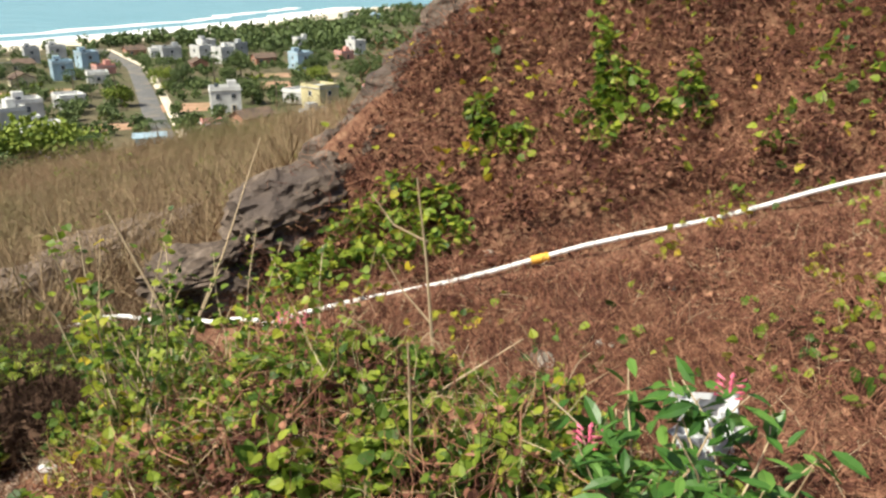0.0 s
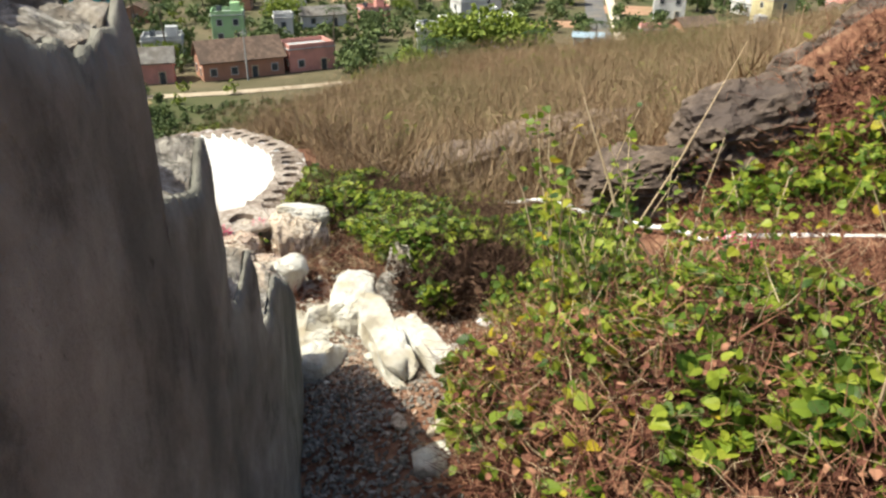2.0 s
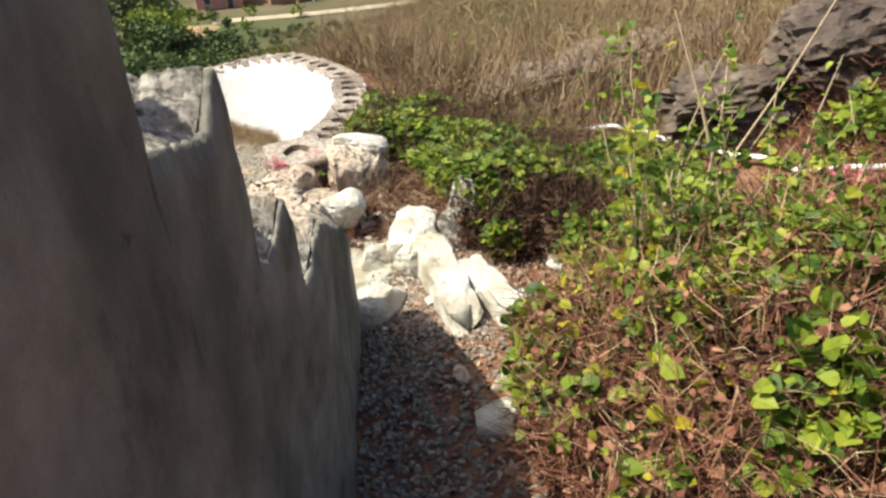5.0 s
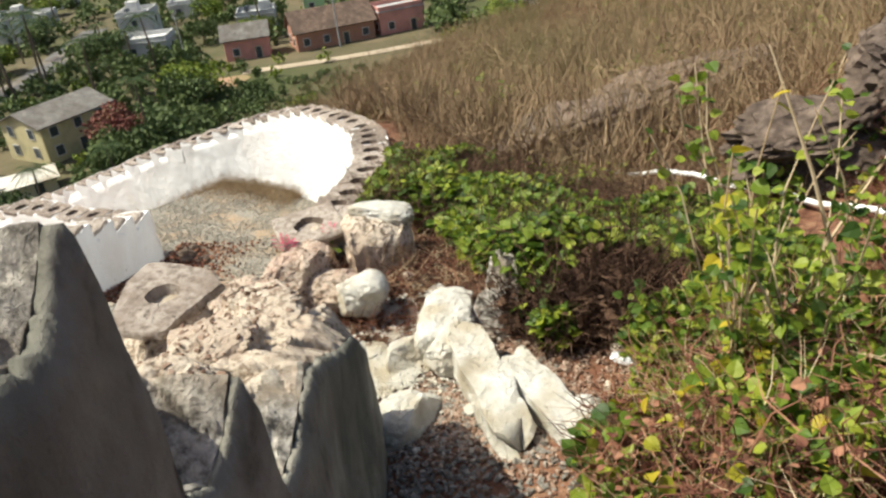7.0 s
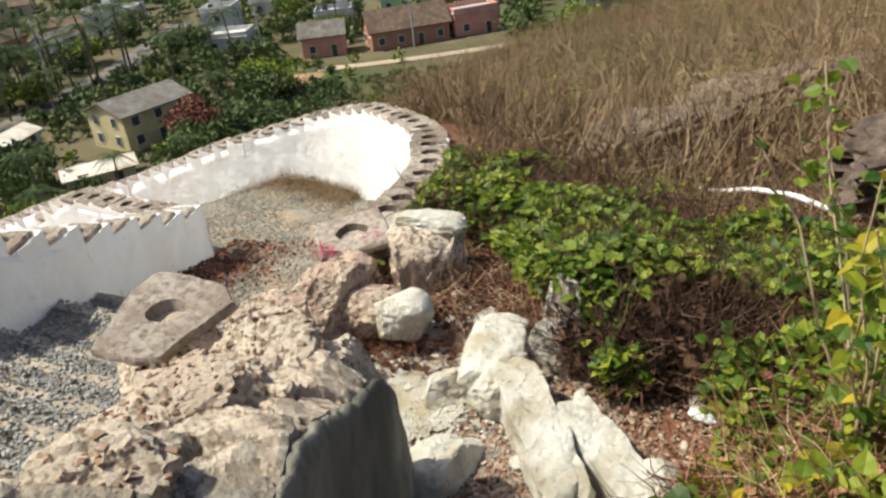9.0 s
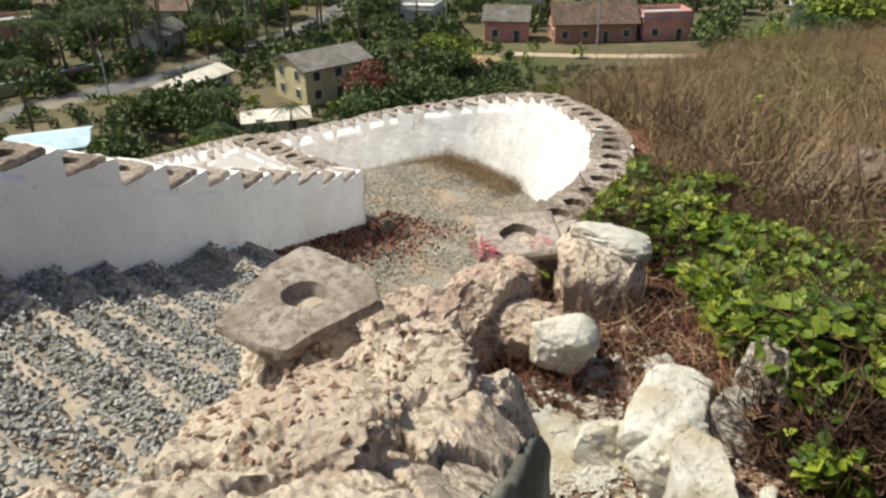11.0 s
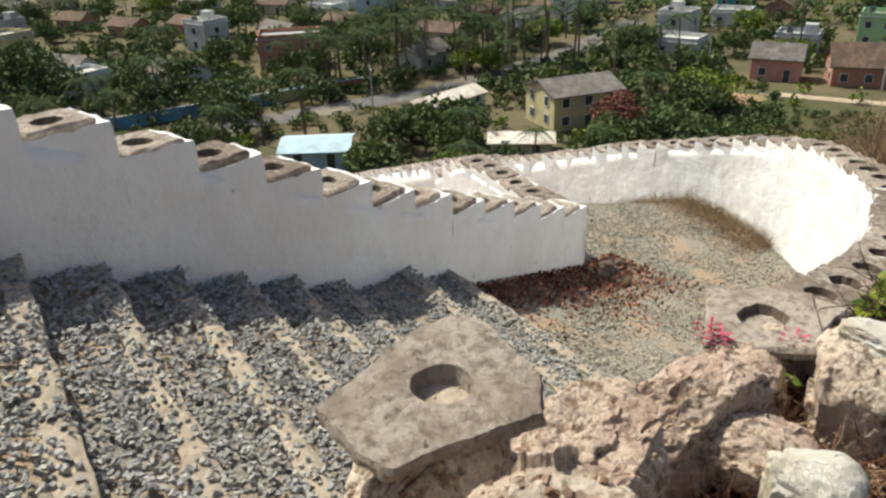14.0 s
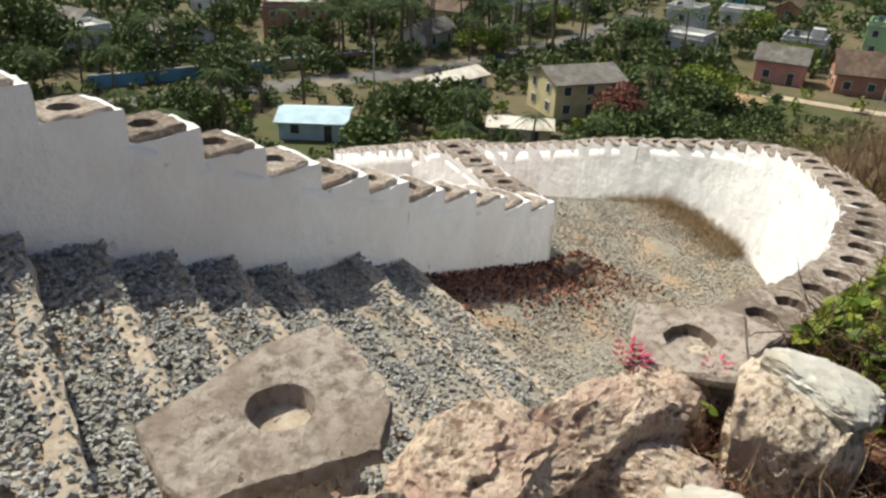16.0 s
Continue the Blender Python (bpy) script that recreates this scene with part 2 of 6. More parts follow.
def box_bm(sx, sy, sz, at=(0, 0, 0), bevel=0.0, bm=None):
    """A box on its base at a place, with bevelled edges."""
    bm = bm or bmesh.new()
    r = bmesh.ops.create_cube(bm, size=1, matrix=Matrix.Translation((at[0], at[1], at[2] + sz / 2)) @ Matrix.Diagonal((sx, sy, sz, 1)))
    if bevel:
        es = list({e for v in r["verts"] for e in v.link_edges})
        bmesh.ops.bevel(bm, geom=es, offset=bevel, segments=1, affect="EDGES")
    return bm


def tube_bm(points, radii, sides=8, bm=None):
    """A round, tapering tube along a line of points."""
    bm = bm or bmesh.new()
    rings = []
    pts = [Vector(p) for p in points]
    for i, p in enumerate(pts):
        d = (pts[min(i + 1, len(pts) - 1)] - pts[max(i - 1, 0)]).normalized()
        a = d.cross(Vector((0.31, 0.17, 0.94)))
        a = (a if a.length > 1e-3 else d.cross(Vector((1, 0, 0)))).normalized()
        b = d.cross(a)
        r = radii[i] if isinstance(radii, (list, tuple)) else radii
        rings.append([bm.verts.new(p + a * r * math.cos(6.2832 * k / sides) + b * r * math.sin(6.2832 * k / sides)) for k in range(sides)])
    for q, w in zip(rings, rings[1:]):
        for k in range(sides):
            bm.faces.new((q[k], q[(k + 1) % sides], w[(k + 1) % sides], w[k]))
    bm.faces.new(rings[0])
    bm.faces.new(rings[-1])
    return bm


RNG = np.random.default_rng(7)


def turns(n, tilt=1.2, rng=RNG):
    """n random turns about z, with tilts up to the given angle."""
    a, b, c = rng.uniform(0, 6.283, n), rng.normal(0, tilt * .5, n), rng.normal(0, tilt * .5, n)
    ca, sa, cb, sb, cc, sc = np.cos(a), np.sin(a), np.cos(b), np.sin(b), np.cos(c), np.sin(c)
    Z = np.zeros(n)
    O = np.ones(n)
    Rz = np.stack([ca, -sa, Z, sa, ca, Z, Z, Z, O], 1).reshape(n, 3, 3)
    Rx = np.stack([O, Z, Z, Z, cb, -sb, Z, sb, cb], 1).reshape(n, 3, 3)
    Ry = np.stack([cc, Z, sc, Z, O, Z, -sc, Z, cc], 1).reshape(n, 3, 3)
    return Rz @ Rx @ Ry


def scatter(name, tv, tf, P, R, S, material, smooth=False):
    """Many copies of one small shape in one mesh: at places P, turned by R, sized by S."""
    tv, tf = np.asarray(tv, float), np.asarray(tf, int)
    n = len(P)
    S = np.asarray(S, float)
    if S.ndim == 1:
        S = np.repeat(S[:, None], 3, 1)
    V = np.einsum("nij,nkj->nki", R, tv[None] * S[:, None, :]) + np.asarray(P)[:, None, :]
    F = tf[None] + (np.arange(n) * len(tv))[:, None, None]
    return mesh_np(name, V.reshape(-1, 3), F.reshape(-1, tf.shape[1]), material, smooth)


# a heart-shaped leaf, folded along its midrib and drooping at the tip
LEAF_V = [(0, 0, 0), (.34, .10, .10), (.46, .38, .08), (.28, .72, .02), (0, 1, -.12), (-.28, .72, .02), (-.46, .38, .08), (-.34, .10, .10), (0, .45, .0)]
LEAF_F = [(0, 1, 8), (1, 2, 8), (2, 3, 8), (3, 4, 8), (4, 5, 8), (5, 6, 8), (6, 7, 8), (7, 0, 8)]
# a narrow leaf
LANCE_V = [(0, 0, 0), (.17, .3, .05), (.15, .65, .03), (0, 1, -.08), (-.15, .65, .03), (-.17, .3, .05), (0, .5, -.02)]
LANCE_F = [(0, 1, 6), (1, 2, 6), (2, 3, 6), (3, 4, 6), (4, 5, 6), (5, 0, 6)]
# a bent twig, three-sided
TWIG_V = [(.5, -.3, 0), (-.5, -.3, 0), (0, .6, 0), (.5, -.3, .5), (-.5, -.3, .5), (0, .6, .5), (0, 0, 1)]
TWIG_V = [(x, y + (9 if 0 < z < 1 else 0), z) for x, y, z in TWIG_V]
TWIG_F = [(0, 1, 4), (0, 4, 3), (1, 2, 5), (1, 5, 4), (2, 0, 3), (2, 3, 5), (3, 4, 6), (4, 5, 6), (5, 3, 6)]
# a grass stem: two blades from one foot
BLADE_V = [(-.5, 0, 0), (.5, 0, 0), (.25, 2, .55), (-.25, 2, .55), (0, 7, 1)]
BLADE_F = [(0, 1, 2), (0, 2, 3), (3, 2, 4)]
# a chip of gravel
CHIP_V = [(-.5, -.35, -.3), (.45, -.4, -.25), (.5, .35, -.3), (-.4, .45, -.25), (-.3, -.2, .3), (.35, -.25, .2), (.25, .3, .32), (-.3, .2, .22)]
CHIP_F = [(0, 1, 5, 4), (1, 2, 6, 5), (2, 3, 7, 6), (3, 0, 4, 7), (4, 5, 6, 7)]


def fbm(x, y, s, k=3, seed=0.0):
    """Cheap smooth waves that look like noise."""
    r = np.zeros_like(np.asarray(x, float))
    a = 1.0
    for i in range(k):
        f = s * 1.9 ** i
        r += a * np.sin(f * (x * math.cos(1.3 * i + seed) + y * math.sin(1.3 * i + seed)) + 2.1 * i + seed + 1.7 * np.sin(f * .7 * (y * .8 - x * .6) + i)) * np.cos(f * .83 * (y * math.cos(.9 * i) - x * math.sin(.9 * i)) + seed * 3 + i)
        a *= .55
    return r

# ---- the lie of the land ----
def soft(e):
    return np.where(e > 20, e, np.log1p(np.exp(np.minimum(e, 20))))


def ramp(v, a, b):
    t = np.clip((v - a) / (b - a), 0, 1)
    return t * t * (3 - 2 * t)


TOWN_Z = -32.0


def stair_v(x, y):
    return -.24 * x + .97 * y


STEP_V = [1.515 + .25 * k for k in range(6)] + [3.2, 3.52]
STEP_V = [1.515 - .25 * k for k in range(9, 0, -1)] + STEP_V
STEP_Z = [-.19 + .125 * k for k in range(9, 0, -1)] + [-.19 - .125 * k for k in range(6)] + [-.96, -1.08]


def slope_z(x, y):
    """The stairs' slope and the gravel landing, without the steps."""
    v = stair_v(x, y)
    z = np.interp(v, [-2, 1.39, 2.9, 3.6, 4.9, 7.2, 9], [1.42, -.25, -1.0, -1.14, -1.56, -1.95, -2.3])
    return z - .5 * np.maximum(0, -7.3 - x) * ramp(v, 4.6, 5.6)


FACE_P, FACE_D = np.array((-1.28, .9)), np.array((-.59, .807))


# the top of the soil banked against the landing wall
BANK = [(-2.98 - .62 * k / 14 - .1 * math.sin(3.14 * k / 14) ** 2, 2.72 + 1.2 * k / 14, -.22 - .27 * math.sin(1.57 * k / 14)) for k in range(15)] + [(-3.6 - .86 * k / 10, 3.92 + .94 * k / 10, -.49 - .19 * k / 10) for k in range(1, 11)]


def ground_z(x, y):
    x, y = np.asarray(x, float), np.asarray(y, float)
    z = .19 * x - .064 * y
    z = z - .6 * soft(-.9 * (x + 8.5) - .45 * (y - 8)) - .55 * soft((y - 31) * .9)
    sx = ramp(x, -2.2, .2)
    q = y - 3.85 - .03 * x
    z = z + sx * .26 * np.exp(np.minimum(q, 0) * .55)
    crest = np.maximum(.0, .38 + .56 * (x + .95))
    m = np.minimum(np.maximum(q, 0) * .95, crest) * ramp(x, -1.7, -.7)
    m = m * (1 - ramp(q, 1.7, 4.8))
    z = z + m + .05 * m * fbm(x, y, 2.2)
    z = z - .045 * soft(y - 8) * ramp(y, 6, 12)
    z = z + .33 * np.exp(-((x + 2.7) ** 2 + (y - 2.7) ** 2) / 1.28) + .35 * np.exp(-((x + 3.75) ** 2 + (y - 4.25) ** 2) / .9)
    d = np.full(x.shape, 9.0)
    top = np.zeros(x.shape)
    for bx, by, bz in BANK:
        r = np.hypot(x - bx, y - by)
        top = np.where(r < d, bz, top)
        d = np.minimum(d, r)
    z = np.maximum(z, np.where(d < 1.2, top - .06 - .3 * np.maximum(0, d - .14), -99))
    near = np.exp(-(x * x + y * y) / 3000)
    z = z + (.03 * fbm(x, y, 3.1) + .25 * fbm(x, y, .33, seed=2) * ramp(np.hypot(x, y), 6, 20)) * near
    z = TOWN_Z + soft((z - TOWN_Z) / 1.5) * 1.5
    far = ramp(np.hypot(x, y), 90, 160)
    return z * (1 - far) + TOWN_Z * far


def shore(x, y):
    """Metres landward of the waterline; below nought is sea."""
    a = (x + 250 - .31 * (y - 330)) * .955 + 25 * np.sin(y / 140)
    b = 1150 + .35 * x - y
    return np.minimum(a, b)


LOW = [(.55, -2.0), (-1.55, .85), (-2.2, 1.62), (-2.62, 2.1), (-2.95, 2.72), (-3.3, 3.25), (-3.7, 4.02), (-4.46, 4.9), (-5.85, 5.7), (-6.88, 5.9), (-8.2, 5.65), (-9.2, 5.5), (-9.2, 3), (-9.2, 0), (-7, -4.5), (0, -4.5)]


def inside(poly, x, y):
    c = np.zeros(np.shape(x), bool)
    for (x0, y0), (x1, y1) in zip(poly, poly[1:] + poly[:1]):
        hit = ((y0 > y) != (y1 > y)) & (x < (x1 - x0) * (y - y0) / ((y1 - y0) or 1e-9) + x0)
        c ^= hit
    return c


def graded(lo, hi, step, reach, grow):
    mid = list(np.arange(lo, hi, step))
    d, up = step, [mid[-1]]
    while up[-1] < reach:
        d *= grow
        up.append(up[-1] + d)
    d, dn = step, [mid[0]]
    while dn[-1] > -reach:
        d *= grow
        dn.append(dn[-1] - d)
    return np.array(dn[:0:-1] + mid + up[1:])


gx, gy = graded(-9.6, 5.5, .085, 3200, 1.07), graded(-2.6, 9.5, .085, 3200, 1.07)
GX, GY = np.meshgrid(gx, gy)
GZ = ground_z(GX, GY)
low = inside(LOW, GX, GY)
GZ = np.where(low, np.minimum(GZ, slope_z(GX, GY) - .16), GZ)
GZ = np.where((shore(GX, GY) < 0) & (GZ < -28), GZ - 3, GZ)
nx, ny = len(gx), len(gy)
idx = np.arange(nx * ny).reshape(ny, nx)
F = np.stack([idx[:-1, :-1], idx[:-1, 1:], idx[1:, 1:], idx[1:, :-1]], -1).reshape(-1, 4)
cx, cy = (GX[:-1, :-1] + GX[1:, 1:]).ravel() / 2, (GY[:-1, :-1] + GY[1:, 1:]).ravel() / 2
mi = np.where(ground_z(cx, cy) < -26, 1, 0)
mi = np.where((mi == 1) & (shore(cx, cy) < 42), 2, mi)
ground = thing("ground", "brown hillside falling to a coastal plain", "ground", kind="structure", data=mesh_np("ground", np.stack([GX, GY, GZ], -1).reshape(-1, 3), F, [SOIL, TOWN_SOIL, SAND], True, mi))

bm = bmesh.new()
bmesh.ops.create_grid(bm, x_segments=2, y_segments=2, size=4500)
thing("water", "pale blue sea reaching the horizon", "sea", pose(0, 0, -32.6), kind="structure", data=from_bm("water", bm, SEA))


def surf(name, inner, outer, wob, y0, y1, z):
    """A strip of foam along the shore."""
    ys = np.linspace(y0, y1, 140)
    V, W = [], []
    for i, y in enumerate(ys):
        base = -250 + .31 * (y - 330) - 26.2 * np.sin(y / 140)
        o = wob * math.sin(y / 37) + wob * .6 * math.sin(y / 13 + 2)
        V += [(base + inner + o * .5, y, z), (base + (inner + outer) / 2 + o, y, z + .5), (base + outer + o, y, z)]
    Fs = []
    for i in range(len(ys) - 1):
        a = 3 * i
        Fs += [(a, a + 1, a + 4, a + 3), (a + 1, a + 2, a + 5, a + 4)]
    thing(name, "white breaking surf along the beach", "surf", kind="structure", data=mesh_np(name, V, Fs, FOAM, True))


surf("water_surf", 6, -38, 5, 60, 1120, -32.4)
surf("water_surf", -75, -92, 7, 500, 1100, -32.4)

# ---- stairs, landing and the white walls ----
def rest(points):
    p = np.array(points, float)
    s = np.concatenate([[0], np.cumsum(np.hypot(*np.diff(p[:, :2], axis=0).T))])
    return p, s


def along(points, step):
    """Points at even steps along a smoothed line, with the headings there."""
    p, s = rest(points)
    n = max(2, int(s[-1] / step))
    t = np.linspace(0, s[-1], n + 1)
    fine = np.linspace(0, s[-1], 400)
    q = np.stack([np.interp(fine, s, p[:, i]) for i in range(p.shape[1])], 1)
    w = np.hanning(41)
    w /= w.sum()
    qq = np.stack([np.convolve(np.pad(q[:, i], 20, mode="reflect", reflect_type="odd"), w, "valid") for i in range(q.shape[1])], 1)
    r = np.stack([np.interp(t, fine, qq[:, i]) for i in range(p.shape[1])], 1)
    d = np.gradient(r[:, :2], axis=0)
    d /= np.hypot(d[:, 0], d[:, 1])[:, None]
    return r, d


def lamp_slab_mesh(seed, lx=.25, ly=.25, h=.032, hole=.056, depth=.034):
    """A rough stone slab with a round oil cup, dark brown inside, cut into its top."""
    rng = random.Random(seed)
    bm = bmesh.new()
    N = 20
    rim, edge, cup, bot = [], [], [], []
    for k in range(N):
        a = 6.2832 * (k + .5) / N
        c, s = math.cos(a), math.sin(a)
        f = 1 / max(abs(c), abs(s)) ** .86
        j = 1 + rng.uniform(-.045, .045)
        edge.append(bm.verts.new((c * f * lx / 2 * j, s * f * ly / 2 * j, h * .72)))
        rim.append(bm.verts.new((c * f * lx / 2 * j * .94, s * f * ly / 2 * j * .94, h + rng.uniform(-.004, .004))))
        bot.append(bm.verts.new((c * f * lx / 2 * j * .97, s * f * ly / 2 * j * .97, 0)))
        j2 = 1 + rng.uniform(-.08, .08)
        cup.append(bm.verts.new((c * hole * j2, s * hole * j2, h - .003)))
    base = [bm.verts.new((v.co.x * .84, v.co.y * .84, h - depth)) for v in cup]
    mid = bm.verts.new((0, 0, h - depth * 1.1))
    dark = []
    for k in range(N):
        n = (k + 1) % N
        bm.faces.new((rim[k], rim[n], cup[n], cup[k]))
        bm.faces.new((edge[k], edge[n], rim[n], rim[k]))
        bm.faces.new((bot[k], bot[n], edge[n], edge[k]))
        dark.append(bm.faces.new((cup[k], cup[n], base[n], base[k])))
        dark.append(bm.faces.new((base[k], base[n], mid)))
    bm.faces.new(bot[::-1])
    for f in dark:
        f.material_index = 1
    me = from_bm("lamp_slab", bm, SLABSTONE)
    me.materials.append(DARKBROWN)
    return me


def coping_mesh(seed, lx=.3, ly=.27, h=.16):
    """A lime-plastered block with a softened, dripping rim, on which a lamp slab is bedded."""
    rng = random.Random(seed)
    bm = bmesh.new()
    N = 28
    rings = [[], [], [], []]
    for k in range(N):
        a = 6.2832 * (k + .5) / N
        c, s = math.cos(a), math.sin(a)
        f = 1 / max(abs(c), abs(s)) ** .96
        x, y = c * f * lx / 2, s * f * ly / 2
        j = rng.uniform(-.007, .007)
        rings[0].append(bm.verts.new((x * .98, y * .99, -h)))
        rings[1].append(bm.verts.new((x, y, -.02 + j)))
        rings[2].append(bm.verts.new((x * .985, y * .985, .014 + j)))
        rings[3].append(bm.verts.new((x * .82, y * .8, -.002)))
    for a, b in zip(rings, rings[1:]):
        for k in range(N):
            n = (k + 1) % N
            bm.faces.new((a[k], a[n], b[n], b[k]))
    bm.faces.new(rings[3])
    return from_bm("coping", bm, WHITEWASH)


COPINGS = [coping_mesh(i) for i in range(4)]
SLABS = [lamp_slab_mesh(i) for i in range(6)]


def white_wall(name, label, points, foot, thick, pitch, rough=.007, wide=1.0, bare=0):
    """A whitewashed wall along a line (x, y, top) whose top falls in level steps, each carrying a slab with an oil cup."""
    r, d = along(points, pitch)
    fine, fd = along(points, pitch / 6)
    V, Fq = [], []
    LV = 14
    for (px, py, top), (hx, hy) in zip(fine, fd):
        nxx, nyy = -hy, hx
        ft = foot(px, py)
        for side in (-1, 1):
            for k in range(LV):
                z = ft + (top - .07 - ft) * k / (LV - 1)
                o = thick / 2 * side + rough * 1.3 * noise.noise((px * 4, py * 4, z * 4)) + rough * .8 * noise.noise((px * 11, py * 11, z * 11))
                V.append((px + nxx * o, py + nyy * o, z))
    m = 2 * LV
    for i in range(len(fine) - 1):
        a, b = i * m, (i + 1) * m
        for k in range(LV - 1):
            Fq.append((a + k, a + k + 1, b + k + 1, b + k))
            Fq.append((a + LV + k, b + LV + k, b + LV + k + 1, a + LV + k + 1))
        Fq.append((a + LV - 1, a + m - 1, b + m - 1, b + LV - 1))
    for a in (0, (len(fine) - 1) * m):
        for k in range(LV - 1):
            Fq.append((a + k, a + LV + k, a + LV + k + 1, a + k + 1))
    w = thing(name, label, "wall", kind="structure", data=mesh_np(name, V, Fq, WHITEWASH, True))
    rng = random.Random(len(r))
    for i in range(len(r) - 1):
        c = (r[i] + r[i + 1]) / 2
        h = r[i + 1] - r[i]
        m4 = pose(c[0], c[1], c[2] - .02 + rng.uniform(-.008, .008), rng.uniform(-2, 2), rng.uniform(-2, 2), math.degrees(math.atan2(h[1], h[0])) + rng.uniform(-2, 2))
        k = math.hypot(h[0], h[1])
        if i >= bare:
            part("coping", COPINGS[rng.randrange(4)], parent=w, m=m4 @ Matrix.Diagonal((k / .29, thick / .268, 1, 1)))
        part("lamp_slab", SLABS[rng.randrange(6)], parent=w, m=m4 @ pose(0, rng.uniform(-.012, .012), -.002, 0, 0, rng.uniform(-5, 5)) @ Matrix.Diagonal((k / .315, wide * rng.uniform(.95, 1.08), rng.uniform(.85, 1.05), 1)))
    return w


def stair_foot(x, y):
    return float(slope_z(x, y)) - .2


W2_LINE = [(-3.35, -.95, 1.02), (-3.72, -.1, .68), (-4.22, .74, .27), (-4.52, 1.24, .0), (-4.88, 1.85, -.36), (-5.33, 2.58, -.71), (-5.92, 3.55, -1.13)]
white_wall("wall_stairs", "white limewashed stair parapet topped with lamp slabs", W2_LINE, stair_foot, .3, .285, wide=1.0)
W2B = [(-6.04, 3.56, -1.165), (-6.75, 3.5, -1.2), (-7.62, 3.5, -1.29), (-8.5, 3.52, -1.72)]
white_wall("wall_lower_flight", "white limewashed parapet of the lower flight", W2B, stair_foot, .26, .27)
W1_LINE = [(-3.02, 2.76, -.25), (-3.27, 3.18, -.38), (-3.45, 3.56, -.45), (-3.7, 4.0, -.5), (-4.46, 4.86, -.68), (-5.85, 5.66, -.92), (-6.9, 5.87, -1.2), (-8.2, 5.62, -1.6), (-10.4, 5.28, -2.4), (-12, 5.05, -2.85), (-13.5, 4.7, -3.4), (-16.5, 4.1, -4.5)]
white_wall("wall_landing", "curved white limewashed landing wall topped with lamp slabs", W1_LINE, lambda x, y: min(stair_foot(x, y), float(ground_z(x, y)) - .2) if x < -8.5 else stair_foot(x, y), .26, .25, wide=1.0, bare=4)

# steps: a stone edge, a riser and a gravel tread each
u_dir, v_dir = Vector((.97, .24, 0)), Vector((-.24, .97, 0))


def uv(u, v, z):
    return u_dir * u + v_dir * v + Vector((0, 0, z))


stairs = thing("stairs", "stone-edged steps filled with grey gravel", "stairs", kind="structure")
for k in range(len(STEP_V)):
    v0, z0 = STEP_V[k], STEP_Z[k]
    U0, U1 = -4.02 - .31 * (v0 - 1.73), -1.2 - .41 * (v0 - 1.18)
    zp = STEP_Z[k - 1] if k else z0 + .125
    vp = STEP_V[k - 1] if k else v0 - .25
    # edge stone
    bm = bmesh.new()
    n = 40
    wdt = .075
    rows = []
    for i in range(n + 1):
        u = U0 + (U1 - U0) * i / n
        j, j2 = .022 * noise.noise((u * 5, k * 3.1, 0)) + .01 * noise.noise((u * 16, k, 3)), .016 * noise.noise((u * 7, k * 2.3, 4)) + .008 * noise.noise((u * 19, k, 4))
        rows.append([bm.verts.new(uv(u, v0 + j, zp - .22)), bm.verts.new(uv(u, v0 + j, zp - .015 + j2)), bm.verts.new(uv(u, v0 - .02 + j, zp + j2)), bm.verts.new(uv(u, v0 - wdt + j2, zp + j2 * .5)), bm.verts.new(uv(u, v0 - wdt + j2, zp - .22))])
    for a, b in zip(rows, rows[1:]):
        for q in range(4):
            bm.faces.new((a[q], a[q + 1], b[q + 1], b[q]))
    part("step_edge", bm, NOSING, stairs, smooth=True)
    # gravel bed of the tread behind that edge
    V, Fq = [], []
    nu, nv = 60, 6
    for i in range(nu + 1):
        u = U0 + (U1 - U0) * i / nu
        for j in range(nv + 1):
            v = vp + (v0 - wdt - vp) * j / nv + .004
            p = uv(u, v, zp - .012 + .012 * noise.noise((u * 6, v * 6, k)) + (.03 * (1 - j / nv)))
            V.append(p)
    for i in range(nu):
        for j in range(nv):
            a = i * (nv + 1) + j
            Fq.append((a, a + nv + 1, a + nv + 2, a + 1))
    part("tread", mesh_np("tread", V, Fq, GRAVELBED, True), parent=stairs)

# the landing: a sheet of gravel falling towards the curved wall
V, Fq = [], []
us, vs = np.linspace(-7.4, -.9, 90), np.linspace(3.5, 8.2, 60)
for v in vs:
    for u in us:
        p = uv(u, v, 0)
        V.append((p.x, p.y, float(slope_z(p.x, p.y)) + .02 * noise.noise((p.x * 3, p.y * 3, 0))))
for j in range(len(vs) - 1):
    for i in range(len(us) - 1):
        a = j * len(us) + i
        c = (np.array(V[a]) + np.array(V[a + len(us) + 1])) / 2
        if inside(LOW, c[0], c[1]) and c[1] > 2.4 - .55 * (c[0] + 4.6):
            Fq.append((a, a + 1, a + len(us) + 1, a + len(us)))
landing = thing("landing", "landing of trodden grey gravel", "landing", kind="structure", data=mesh_np("landing", V, Fq, GRAVELBED, True))

